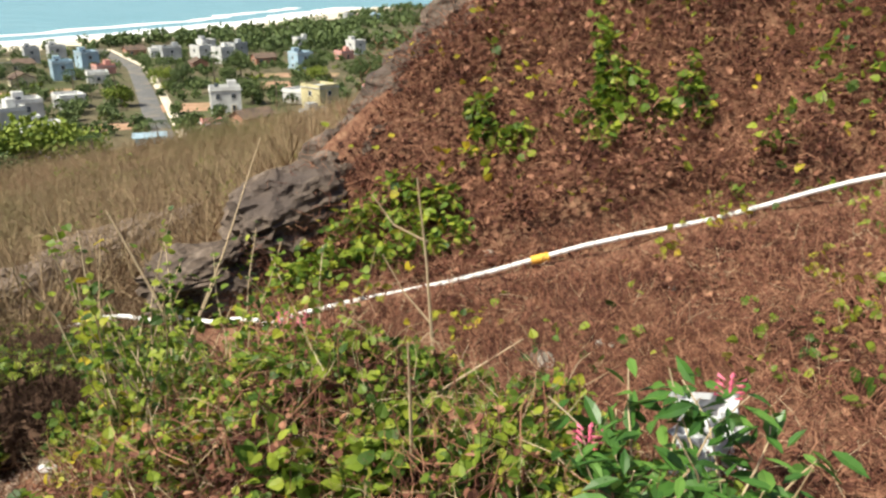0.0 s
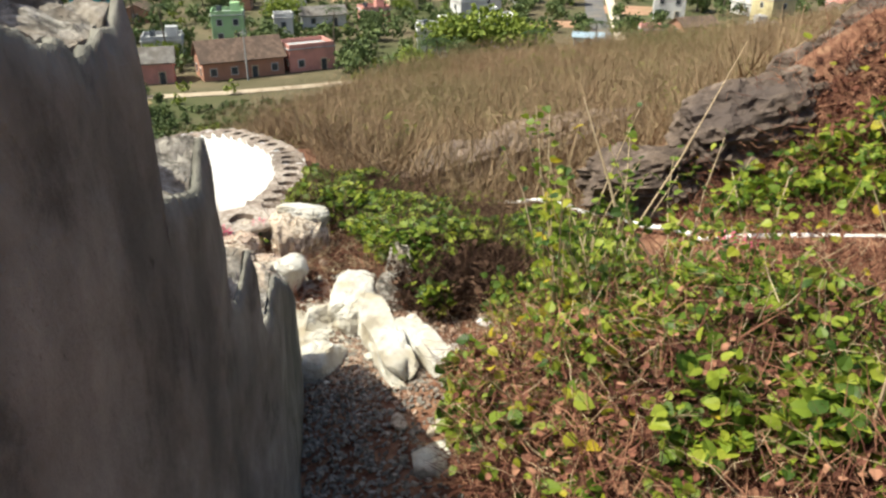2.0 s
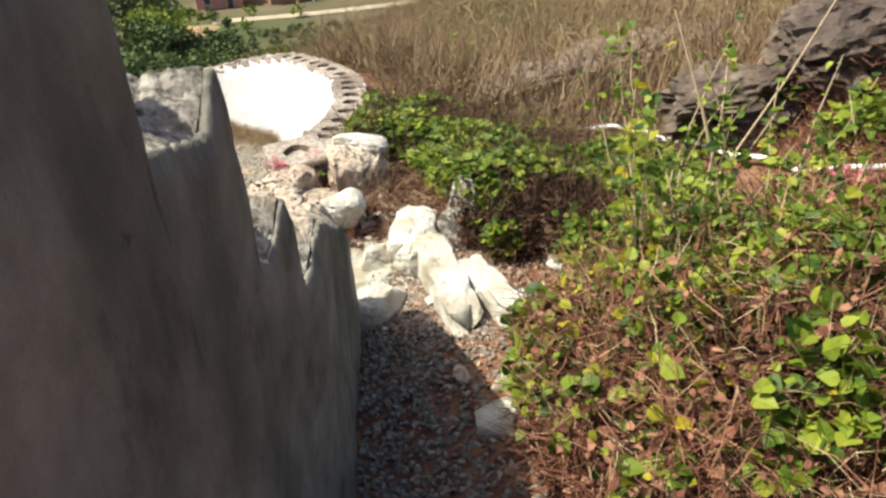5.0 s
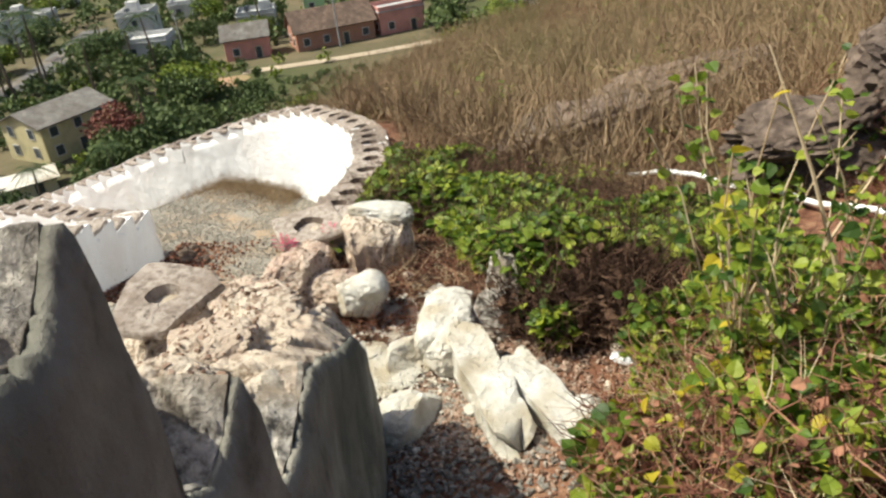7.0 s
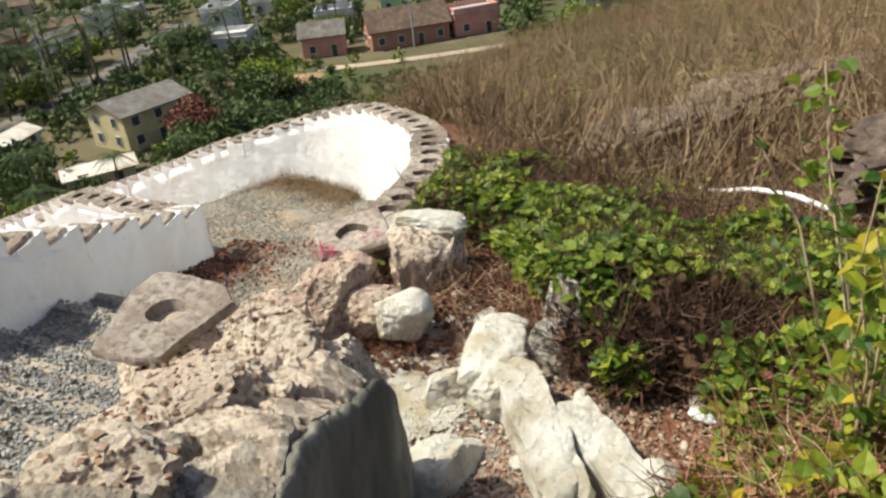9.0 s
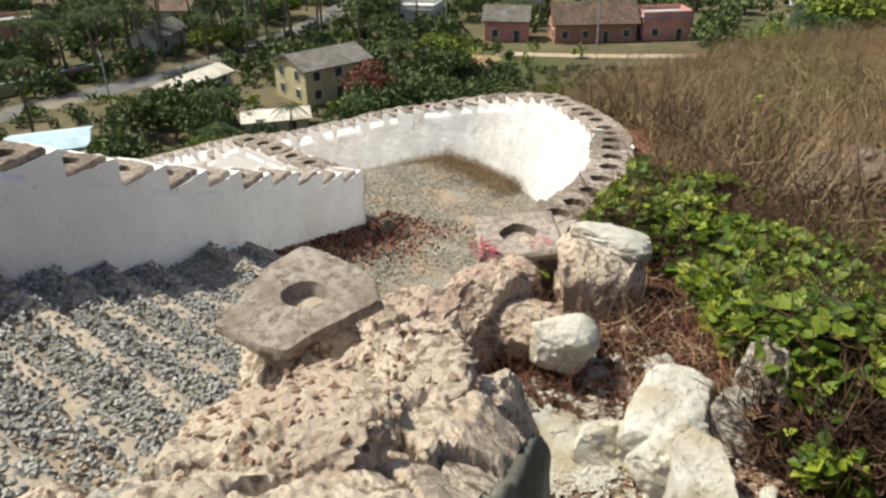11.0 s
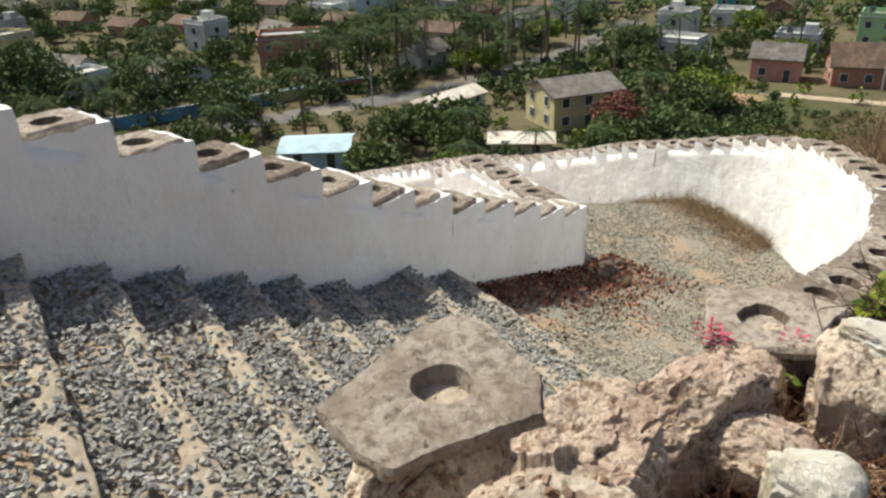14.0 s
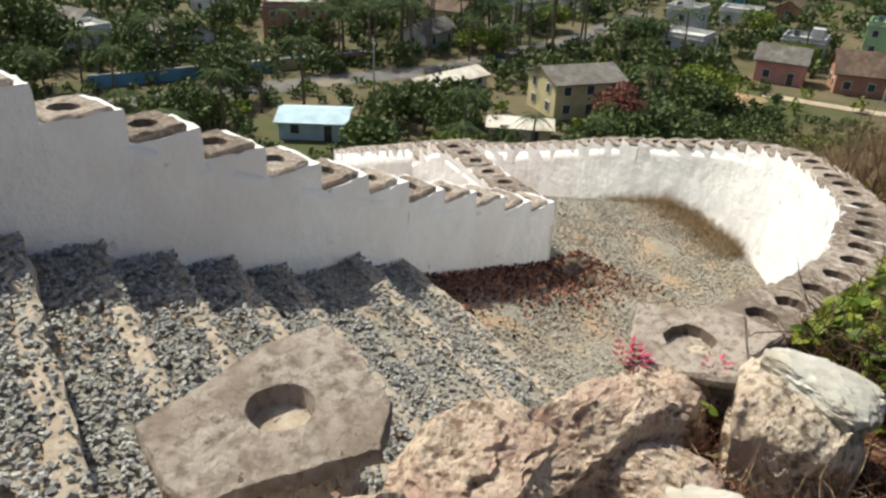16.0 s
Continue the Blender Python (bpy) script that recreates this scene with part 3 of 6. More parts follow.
# ---- the broken rubble wall and its stones ----
def rock_mesh(name, material, size, seed, rough=.16, facets=9, sub=3, strata=0.0, boxy=3.2):
    """A fractured stone: a rounded block cut by planes, broken into ledges and chips, roughened at three scales."""
    rng = random.Random(seed)
    bm = bmesh.new()
    bmesh.ops.create_icosphere(bm, subdivisions=sub, radius=1)
    planes = [(Vector((rng.gauss(0, 1), rng.gauss(0, 1), rng.gauss(0, .8))).normalized(), rng.uniform(.66, .95)) for _ in range(facets)]
    o = Vector((seed * 3.1, seed * 1.7, seed * .9))
    bed = Vector((rng.uniform(-.4, .4), rng.uniform(-.4, .4), 1)).normalized()
    for v in bm.verts:
        d = v.co.normalized()
        p = d / (abs(d.x) ** boxy + abs(d.y) ** boxy + abs(d.z) ** boxy) ** (1 / boxy)
        for n, k in planes:
            h = p.dot(n)
            if h > k:
                p -= n * (h - k)
        q = p.copy()
        w = q + .16 * noise.noise_vector(q * 3.4 + o)
        cell = noise.voronoi(w * 1.7 + o)[1][0]
        chip = (w * 1.7 + o - cell).dot(noise.cell_vector(cell * 7.3) - Vector((.5, .5, .5)))
        near = noise.voronoi(w * 4.3 + o)
        chip2 = (w * 4.3 + o - near[1][0]).dot(noise.cell_vector(near[1][0] * 5.1) - Vector((.5, .5, .5)))
        lay = 3.5 * q.dot(bed) + 1.2 * noise.noise(q * 1.4 + o)
        ledge = lay - math.floor(lay)
        crack = max(0, .05 - (near[0][1] - near[0][0])) * 3
        out = .8 * chip + .2 * chip2 + .12 * (abs(ledge - .5) - .25) - .4 * crack + .09 * noise.fractal(q * 8 + o, .9, 2.1, 4)
        p += d * rough * out * 1.5
        if strata:
            p += d * strata * (abs(noise.noise(Vector((q.x * .8, q.y * .8, q.z * 7 + q.x * 1.5)) + o)) - .3)
        v.co = Vector((p.x * size[0], p.y * size[1], p.z * size[2]))
    return from_bm(name, bm, material, False)


def rock(name, label, at, size, turn, material, seed, rough=.16, facets=7, sub=3, category="rock", strata=0.0, group=""):
    return thing(name, label, category, pose(*at, *turn), data=rock_mesh(name, material, size, seed, rough, facets, sub, strata), group=group)


PROFILE = [(-3.4, 1.56), (-1.7, 1.47), (-.98, 1.42), (-.85, 1.37), (-.75, 1.335), (-.62, 1.345), (-.57, 1.37), (-.56, 1.28), (-.555, 1.12), (-.54, 1.08), (-.38, 1.025), (-.31, 1.005), (-.25, 1.035), (-.215, 1.08), (-.2, 1.05), (-.19, .94), (-.185, .8), (-.17, .71), (-.11, .66), (-.05, .685), (.008, .735), (.02, .7), (.028, .55), (.05, .49), (.12, .48), (.2, .485), (.33, .495), (.38, .47), (.5, .4), (.65, .3), (.8, .225), (.92, .15), (1.0, .07), (1.05, -.05), (1.1, -.2)]


def face_xy(s, off):
    bend = float(np.interp(s, [-3.4, -1.0, -.55, -.25, -.12, 0, .12, .25], [.3, .1, .068, .058, .044, .02, .005, 0]))
    return FACE_P + FACE_D * s + np.array((-.807, -.59)) * (off + bend)


CORE = [(-3.4, 1.58), (-1.2, 1.5), (-.75, 1.45), (-.56, 1.42), (-.545, 1.22), (-.4, 1.18), (-.24, 1.15), (-.195, 1.09), (-.18, .86), (-.05, .83), (.012, .8), (.035, .64), (.2, .57), (.4, .51), (.65, .37), (.82, .31), (1.0, .21), (1.12, .1)]
CORE_BACK = ((-3.4, .42), (.05, .42), (.35, .74), (1.2, .82))


def core_relief(u, w):
    """Stones set in crumbling mortar: height by place on the broken top."""
    p = Vector((u * 8.5, w * 8.5, 3.3)) + .5 * noise.noise_vector(Vector((u * 9, w * 9, 1)))
    d, c = noise.voronoi(p)
    r = noise.cell_vector(c[0] * 3.7)
    tilt = (p - c[0]).dot(r - Vector((.5, .5, .5)))
    joint = max(0, .16 - (d[1] - d[0])) / .16
    return .04 * (r.z - .5) + .034 * tilt - .02 * joint + .011 * noise.fractal(Vector((u * 30, w * 24, 5)), .8, 2.1, 4) + .022 * noise.noise(Vector((u * 4, w * 4, 9)))


def core_mesh():
    """The wall's rubble heart along the broken line, its top crumbling down to the steps behind."""
    ss = np.concatenate([np.linspace(-3.3, -.9, 30)[:-1], np.linspace(-.9, 1.12, 270)])
    LV, LT = 22, 84
    V, Fq = [], []
    for u in ss:
        u = float(u)
        base = float(np.interp(u, *zip(*CORE))) - .02
        skin = min(base, float(np.interp(u, *zip(*PROFILE))) + .004)
        back = float(np.interp(u, *zip(*CORE_BACK)))
        wide = float(np.interp(u, [0, .4], [0, 1]))
        end = max(0, (u - .8) / .32)

        def top(w):
            fall = wide * (.06 * w + .95 * max(0, w - .4))
            f = min(1, max(0, (w - .02) / (.24 - .17 * wide)))
            return skin + (base - fall - skin) * f + core_relief(u, w) * (.35 + .65 * f)

        def put(w, z):
            e = u + end * (.09 * noise.noise((w * 6, z * 6, 4)) + .05 * noise.noise((w * 15, z * 15, 8)))
            V.append((*face_xy(e, w), z))

        t0, t1 = top(.022), top(back)
        for k in range(LV):
            z = -.8 + (t0 + .8) * k / LV
            put(.024, z)
        for k in range(LT + 1):
            w = .022 + (back - .022) * (k / LT) ** 1.25
            put(w, top(w))
        for k in range(1, LV + 1):
            z = t1 + (-.8 - t1) * k / LV
            put(back + .04 * noise.noise((u * 6, z * 6, 7)), z)
    ring = 2 * LV + LT + 1
    for i in range(len(ss) - 1):
        a, b = i * ring, (i + 1) * ring
        for k in range(ring - 1):
            Fq.append((a + k, b + k, b + k + 1, a + k + 1))
    for a in (0, (len(ss) - 1) * ring):
        for k in range(ring // 2 - 1):
            Fq.append((a + k, a + k + 1, a + ring - 2 - k, a + ring - 1 - k))
    grey = [0 if ss[min(f[0], f[1]) // ring] + .12 * noise.noise((f[0] % ring * .12, ss[f[0] // ring] * 9, 0)) > .32 else 1 for f in Fq]
    return mesh_np("wall_broken", V, Fq, [RUBBLE, GREYROCK], False, grey)


def plaster_mesh():
    """The thin cement skin on the wall's face, with its jagged torn top."""
    ss = np.concatenate([np.linspace(-3.35, -.9, 40)[:-1], np.linspace(-.9, 1.1, 420)])
    LV = 40
    V, Fq = [], []
    for u in ss:
        u = float(u)
        top = float(np.interp(u, *zip(*PROFILE))) + .014 * noise.noise((u * 22, 0, 11)) + .008 * noise.noise((u * 55, 0, 3)) + .008 * noise.noise((u * 120, 0, 7))
        for side in (0, 1):
            for k in range(LV + 1):
                z = -.8 + (top + .8) * k / LV
                o = .009 * noise.noise((u * 5, z * 5, 2)) + .004 * noise.noise((u * 14, z * 14, 5)) + .0015 * noise.noise((u * 50, z * 50, 5))
                thin = .03 if z < top - .02 else .02
                V.append((*face_xy(u, (o if not side else thin) + (.008 if k == LV and not side else 0)), z))
    m = 2 * (LV + 1)
    for i in range(len(ss) - 1):
        a, b = i * m, (i + 1) * m
        for k in range(LV):
            Fq.append((a + k, b + k, b + k + 1, a + k + 1))
            Fq.append((a + LV + 1 + k, a + LV + 2 + k, b + LV + 2 + k, b + LV + 1 + k))
        Fq.append((a + LV, b + LV, b + m - 1, a + m - 1))
    for a in (0, (len(ss) - 1) * m):
        for k in range(LV):
            Fq.append((a + k, a + LV + 1 + k, a + LV + 2 + k, a + k + 1))
    return mesh_np("plaster_face", V, Fq, PLASTER, True)


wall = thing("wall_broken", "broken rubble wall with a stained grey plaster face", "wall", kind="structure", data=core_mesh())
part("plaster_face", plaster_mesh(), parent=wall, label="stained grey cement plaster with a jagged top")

RUB = "stones on the broken wall"
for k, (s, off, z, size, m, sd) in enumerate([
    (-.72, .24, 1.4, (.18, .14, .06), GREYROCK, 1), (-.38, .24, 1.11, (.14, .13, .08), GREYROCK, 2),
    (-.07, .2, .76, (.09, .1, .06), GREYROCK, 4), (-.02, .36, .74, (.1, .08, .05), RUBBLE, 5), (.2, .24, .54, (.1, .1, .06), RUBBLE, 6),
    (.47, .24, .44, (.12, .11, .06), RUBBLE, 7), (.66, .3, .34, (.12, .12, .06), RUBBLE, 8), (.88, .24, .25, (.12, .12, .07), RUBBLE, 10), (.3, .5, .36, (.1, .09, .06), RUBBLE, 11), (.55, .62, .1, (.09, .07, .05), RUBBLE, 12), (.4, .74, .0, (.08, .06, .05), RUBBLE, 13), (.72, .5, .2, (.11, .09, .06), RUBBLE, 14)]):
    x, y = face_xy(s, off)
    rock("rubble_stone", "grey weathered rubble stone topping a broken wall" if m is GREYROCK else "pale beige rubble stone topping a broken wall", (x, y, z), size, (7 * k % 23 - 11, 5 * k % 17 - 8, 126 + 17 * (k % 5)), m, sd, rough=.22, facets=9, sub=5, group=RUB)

# the large slab with a cup, lying loose on the wall's end
def big_slab():
    bm = bmesh.new()
    outline = [(-.013, -.188), (-.055, -.125), (-.155, .003), (-.186, .105), (-.12, .142), (.04, .168), (.122, .13), (.13, .05), (.145, -.065), (.158, -.115), (.11, -.148), (.04, -.17)]
    N = 90
    rim = []
    for k in range(N):
        f = k / N * len(outline)
        i = int(f) % len(outline)
        a, b = Vector(outline[i]), Vector(outline[(i + 1) % len(outline)])
        p = a.lerp(b, f - int(f))
        rim.append(p * (1 + .022 * noise.noise((p.x * 45, p.y * 45, 0)) + .014 * noise.noise((p.x * 120, p.y * 120, 2))))
    c0 = Vector((.0, .012))
    R = [[], [], [], [], [], []]
    for k, p in enumerate(rim):
        q = p - c0
        u = q.normalized()
        jit = lambda g: .0025 * noise.noise((p.x * 40, p.y * 40, g))
        R[0].append(bm.verts.new((p.x * .8, p.y * .8, -.045 + .015 * noise.noise((p.x * 12, p.y * 12, 3)))))
        R[1].append(bm.verts.new((p.x * (1 + .06 * noise.noise((p.x * 20, p.y * 20, 6)) + .05 * noise.noise((p.x * 60, p.y * 60, 8))), p.y * (1 + .05 * noise.noise((p.x * 45, p.y * 45, 1))), -.022)))
        R[2].append(bm.verts.new((p.x, p.y, -.008 + jit(1))))
        R[3].append(bm.verts.new((p.x * .975, p.y * .975, 0 + jit(2))))
        hr = .05 * (1 + .07 * noise.noise((u.x * 2, u.y * 2, 9)))
        m = c0 + u * (hr + (q.length * .95 - hr) * .45)
        R[4].append(bm.verts.new((m.x, m.y, .003 + jit(3) * 1.4)))
        R[5].append(bm.verts.new((c0.x + u.x * hr, c0.y + u.y * hr, -.002)))
    inner = [bm.verts.new((c0.x + (v.co.x - c0.x) * .86, c0.y + (v.co.y - c0.y) * .86, -.035)) for v in R[5]]
    mid = bm.verts.new((c0.x, c0.y, -.04))
    R.append(inner)
    for a, b in zip(R, R[1:]):
        for k in range(N):
            n = (k + 1) % N
            bm.faces.new((a[k], a[n], b[n], b[k]))
    for k in range(N):
        bm.faces.new((inner[k], inner[(k + 1) % N], mid)).material_index = 1
    bm.faces.new(R[0][::-1])
    me = from_bm("cupped_stone_slab", bm, SLABSTONE, True)
    me.materials.append(NOSING)
    return me


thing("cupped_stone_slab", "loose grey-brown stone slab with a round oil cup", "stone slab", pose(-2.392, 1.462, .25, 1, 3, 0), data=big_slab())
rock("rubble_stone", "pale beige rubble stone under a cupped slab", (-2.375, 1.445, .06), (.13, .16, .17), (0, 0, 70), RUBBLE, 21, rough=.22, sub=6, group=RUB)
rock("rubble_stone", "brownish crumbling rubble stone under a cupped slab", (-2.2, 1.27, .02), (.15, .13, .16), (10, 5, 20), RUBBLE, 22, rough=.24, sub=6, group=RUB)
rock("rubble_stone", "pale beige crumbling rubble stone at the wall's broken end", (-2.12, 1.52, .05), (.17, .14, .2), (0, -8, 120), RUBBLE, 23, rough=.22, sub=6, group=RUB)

ROW = "rocks along the landing"
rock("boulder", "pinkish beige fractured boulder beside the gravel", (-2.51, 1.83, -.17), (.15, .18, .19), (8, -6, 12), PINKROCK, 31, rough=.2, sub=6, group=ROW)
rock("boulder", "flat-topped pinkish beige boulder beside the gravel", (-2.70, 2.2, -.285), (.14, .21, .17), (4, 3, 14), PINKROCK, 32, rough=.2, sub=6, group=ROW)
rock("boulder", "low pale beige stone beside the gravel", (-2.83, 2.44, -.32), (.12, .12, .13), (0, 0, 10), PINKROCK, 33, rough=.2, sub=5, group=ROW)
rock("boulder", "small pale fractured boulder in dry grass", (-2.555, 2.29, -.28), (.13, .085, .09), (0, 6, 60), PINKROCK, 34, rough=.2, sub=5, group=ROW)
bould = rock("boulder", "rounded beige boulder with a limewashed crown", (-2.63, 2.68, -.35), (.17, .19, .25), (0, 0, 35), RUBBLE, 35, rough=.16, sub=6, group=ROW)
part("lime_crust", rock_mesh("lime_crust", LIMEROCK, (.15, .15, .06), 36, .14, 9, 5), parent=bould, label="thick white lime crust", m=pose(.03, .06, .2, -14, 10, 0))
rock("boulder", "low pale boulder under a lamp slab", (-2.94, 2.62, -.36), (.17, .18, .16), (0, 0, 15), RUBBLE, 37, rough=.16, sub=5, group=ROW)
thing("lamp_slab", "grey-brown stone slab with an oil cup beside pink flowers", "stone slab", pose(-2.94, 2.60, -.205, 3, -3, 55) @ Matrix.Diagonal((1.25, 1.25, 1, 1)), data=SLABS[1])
WHITE = "limewashed stones on the path"
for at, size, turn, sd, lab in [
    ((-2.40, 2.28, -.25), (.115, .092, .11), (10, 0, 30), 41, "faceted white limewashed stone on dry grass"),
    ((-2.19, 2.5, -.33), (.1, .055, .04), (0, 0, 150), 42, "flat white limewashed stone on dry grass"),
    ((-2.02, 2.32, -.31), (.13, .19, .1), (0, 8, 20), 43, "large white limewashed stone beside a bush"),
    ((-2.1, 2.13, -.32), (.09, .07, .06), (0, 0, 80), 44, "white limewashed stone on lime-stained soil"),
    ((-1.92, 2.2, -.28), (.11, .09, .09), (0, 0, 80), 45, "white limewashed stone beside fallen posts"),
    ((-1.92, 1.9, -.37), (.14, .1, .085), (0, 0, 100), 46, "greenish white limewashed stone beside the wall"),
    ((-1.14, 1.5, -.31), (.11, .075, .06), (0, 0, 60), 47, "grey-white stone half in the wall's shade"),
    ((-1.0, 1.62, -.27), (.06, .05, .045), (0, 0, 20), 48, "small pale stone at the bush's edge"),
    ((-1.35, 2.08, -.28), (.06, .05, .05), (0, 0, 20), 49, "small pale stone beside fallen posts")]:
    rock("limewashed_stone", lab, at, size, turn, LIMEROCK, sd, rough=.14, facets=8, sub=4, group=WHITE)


def fallen_post(name, label, a, b, w, h, seed):
    """A lime-coated stone post lying on the ground, with rounded and broken ends."""
    a, b = Vector(a), Vector(b)
    L = (b - a).length
    bm = bmesh.new()
    n, m = 30, 24
    rows = []
    for i in range(n + 1):
        f = i / n
        t = min(1, math.sin(math.pi * min(max(f, .0015), .9985)) * 4.5) ** .5
        ring = []
        for k in range(m):
            an = 6.2832 * k / m
            c, s = math.cos(an), math.sin(an)
            g = 1 / max(abs(c), abs(s)) ** .9
            j = 1 + .2 * noise.noise((f * 4 + seed, c * 1.3, s * 1.3)) + .12 * noise.noise((f * 9, c * 3 + seed, s * 3)) + .06 * noise.noise((f * 24, c * 6 + seed, s * 6))
            ring.append(bm.verts.new((f * L + .05 * noise.noise((f * 3 + seed, c * 1.6, s * 1.6 + 4)) + .015 * noise.noise((f * 9, c * 5 + seed, s * 5)), c * g * w / 2 * t * j, s * g * h / 2 * t * j)))
        rows.append(ring)
    for p, q in zip(rows, rows[1:]):
        for k in range(m):
            bm.faces.new((p[k], p[(k + 1) % m], q[(k + 1) % m], q[k]))
    bm.faces.new(rows[0])
    bm.faces.new(rows[-1])
    d = (b - a).normalized()
    return thing(name, label, "stone post", Matrix.Translation(a) @ d.to_track_quat("X", "Z").to_matrix().to_4x4(), group="fallen posts", data=from_bm(name, bm, LIMEROCK, True))


fallen_post("fallen_post", "white limewashed stone post lying on the path", (-1.9, 2.22, -.24), (-1.49, 1.88, -.315), .135, .13, 1)
fallen_post("fallen_post", "creamy limewashed stone post lying beside a bush", (-1.7, 2.19, -.27), (-1.29, 1.96, -.325), .125, .12, 2)

# lime spilled on the soil, as flakes
rng = np.random.default_rng(3)
P = np.concatenate([rng.normal(0, 1, (12000, 2)) * (.095, .075) + (-2.25, 2.09), rng.normal(0, 1, (1600, 2)) * (.05, .03) + (-2.3, 2.36), rng.normal(0, 1, (300, 2)) * (.2, .15) + (-2.1, 2.2)])
P = np.column_stack([P, ground_z(P[:, 0], P[:, 1]) + .014])
thing("lime_flakes", "patch of spilled white lime on the soil", "lime patch", kind="stuff", data=scatter("lime_flakes", CHIP_V, CHIP_F, P, turns(len(P), .5, rng), np.stack([rng.uniform(.008, .024, len(P)), rng.uniform(.008, .024, len(P)), rng.uniform(.003, .008, len(P))], 1), LIMEROCK))

rock("boulder", "grey limestained boulder under dry vines", (-1.86, 2.54, -.25), (.11, .1, .17), (0, 0, 15), GREYROCK, 38, rough=.2, sub=5, group=ROW)
rock("stone_flake", "flat grey stone flake leaning under dry vines", (-1.84, 2.44, -.27), (.12, .03, .09), (-35, 12, 20), GREYROCK, 51, rough=.14, sub=4, category="stone")
for at, size, sd in [((-1.45, 2.56, -.27), (.05, .045, .04), 52), ((-1.4, 2.64, -.26), (.05, .04, .04), 53), ((-1.66, 2.22, -.33), (.045, .035, .03), 54)]:
    rock("brick_lump", "worn pinkish brick lump among dry stems", at, size, (0, 10, 40 * sd), FIELD, sd, rough=.14, sub=3, category="brick", group="brick lumps")
# dark bedrock on the flank of the mound
for k, (at, size, turn) in enumerate([((-1.0, 4.05, -.06), (.36, .26, .15), (0, -14, 30)), ((-.69, 4.32, .14), (.36, .3, .21), (0, -18, 34)), ((-.36, 4.64, .27), (.38, .3, .23), (0, -24, 36)), ((-.06, 4.96, .54), (.38, .3, .24), (0, -32, 38)), ((.25, 5.27, .83), (.4, .3, .25), (0, -36, 38)), ((.6, 5.58, 1.11), (.42, .3, .26), (0, -34, 40)), ((.95, 5.9, 1.36), (.42, .3, .26), (0, -30, 40)), ((-2.9, 5.3, float(ground_z(-2.9, 5.3)) + .14), (.6, .3, .16), (0, -4, 62)), ((-2.4, 6.25, float(ground_z(-2.4, 6.25)) + .18), (.75, .32, .17), (0, -6, 62))]):
    rock("outcrop", "dark layered bedrock breaking out of the hillside" if k < 7 else "low brownish bedrock ridge in dry grass", at, tuple(1.22 * q for q in size), turn, DARKROCK if k < 7 else HILLROCK, 60 + k, rough=.4, facets=7, sub=5, category="rock outcrop", strata=.16, group="bedrock")

# crumbs of stone lying on the rubble
rng = np.random.default_rng(17)
P = []
for ob in [o for o in bpy.data.objects if o.name.startswith("rubble_stone") and o.parent is None]:
    up = [ob.matrix_basis @ v.co for v in ob.data.vertices if (ob.matrix_basis.to_3x3() @ v.normal).z > .62]
    for i in rng.choice(len(up), min(len(up), 90), replace=False):
        P.append(tuple(up[int(i)]))
P = np.array(P)
S = rng.uniform(.006, .02, len(P)) * rng.uniform(.6, 1.3, len(P))
thing("stone_crumbs", "small stone crumbs lying on the rubble", "gravel", kind="stuff", data=scatter("stone_crumbs", CHIP_V, CHIP_F, P, turns(len(P), 1.2, rng), np.stack([S, S * .8, S * .6], 1), CRUMB))

# ---- pipe and plants on the hill ----
def pipe(a, b, label, joints=()):
    p = thing("water_pipe", label, "pipe")
    A, B = Vector(a), Vector(b)
    n = 14
    pts = [A.lerp(B, i / n) + Vector((0, 0, .012 * math.sin(i * 1.1))) for i in range(n + 1)]
    part("tube", tube_bm(pts, .0135, 10), PVC, p, smooth=True)
    for f in joints:
        c = A.lerp(B, f)
        d = (B - A).normalized()
        part("coupling", tube_bm([c - d * .05, c + d * .05], .024, 10), ORANGE, p, "orange pipe joint", smooth=True)
    return p


pipe((-.68, 3.42, -.15), (2.75, 3.62, .57), "long white plastic water pipe lying on brown soil", (.43,))
pipe((-3.15, 5.45, -1.13), (-1.75, 4.2, -.43), "white plastic water pipe half hidden by creepers")
pipe((-1.75, 4.2, -.43), (-.7, 3.43, -.135), "white plastic water pipe lying across dry litter")


def place(n, poly, seed, dens=None):
    """n random places inside a polygon, thinned by a density."""
    rng = np.random.default_rng(seed)
    P = np.array(poly)
    out = []
    got = 0
    while got < n:
        q = rng.uniform(P.min(0), P.max(0), (n * 3, 2))
        k = inside(poly, q[:, 0], q[:, 1])
        if dens is not None:
            k &= rng.uniform(0, 1, len(q)) < dens(q[:, 0], q[:, 1])
        out.append(q[k])
        got += k.sum()
    return np.concatenate(out)[:n], rng


def bushy(name, label, category, poly, n, h, size, material, seed, tv=None, tf=None, dens=None, tilt=1.3, low=0.0, power=.6, thin=1.0):
    """Leaves or twigs filling a layer above the ground."""
    P, rng = place(n, poly, seed, dens)
    hh = h(P[:, 0], P[:, 1]) if callable(h) else h
    z = ground_z(P[:, 0], P[:, 1]) + low + hh * rng.uniform(0, 1, n) ** power
    S = size * rng.uniform(.55, 1.35, n)
    S3 = np.stack([S * thin, S * thin, S], 1) if thin != 1.0 else S
    return thing(name, label, category, kind="stuff", data=scatter(name, LEAF_V if tv is None else tv, LEAF_F if tf is None else tf, np.column_stack([P, z]), turns(n, tilt, rng), S3, material))


BUSH = [(-1.28, 1.92), (-1.05, 1.4), (-.7, 1.08), (-.25, .78), (.5, .7), (.95, 1.2), (.55, 1.75), (.0, 2.2), (-.55, 2.7), (-1.25, 2.75)]


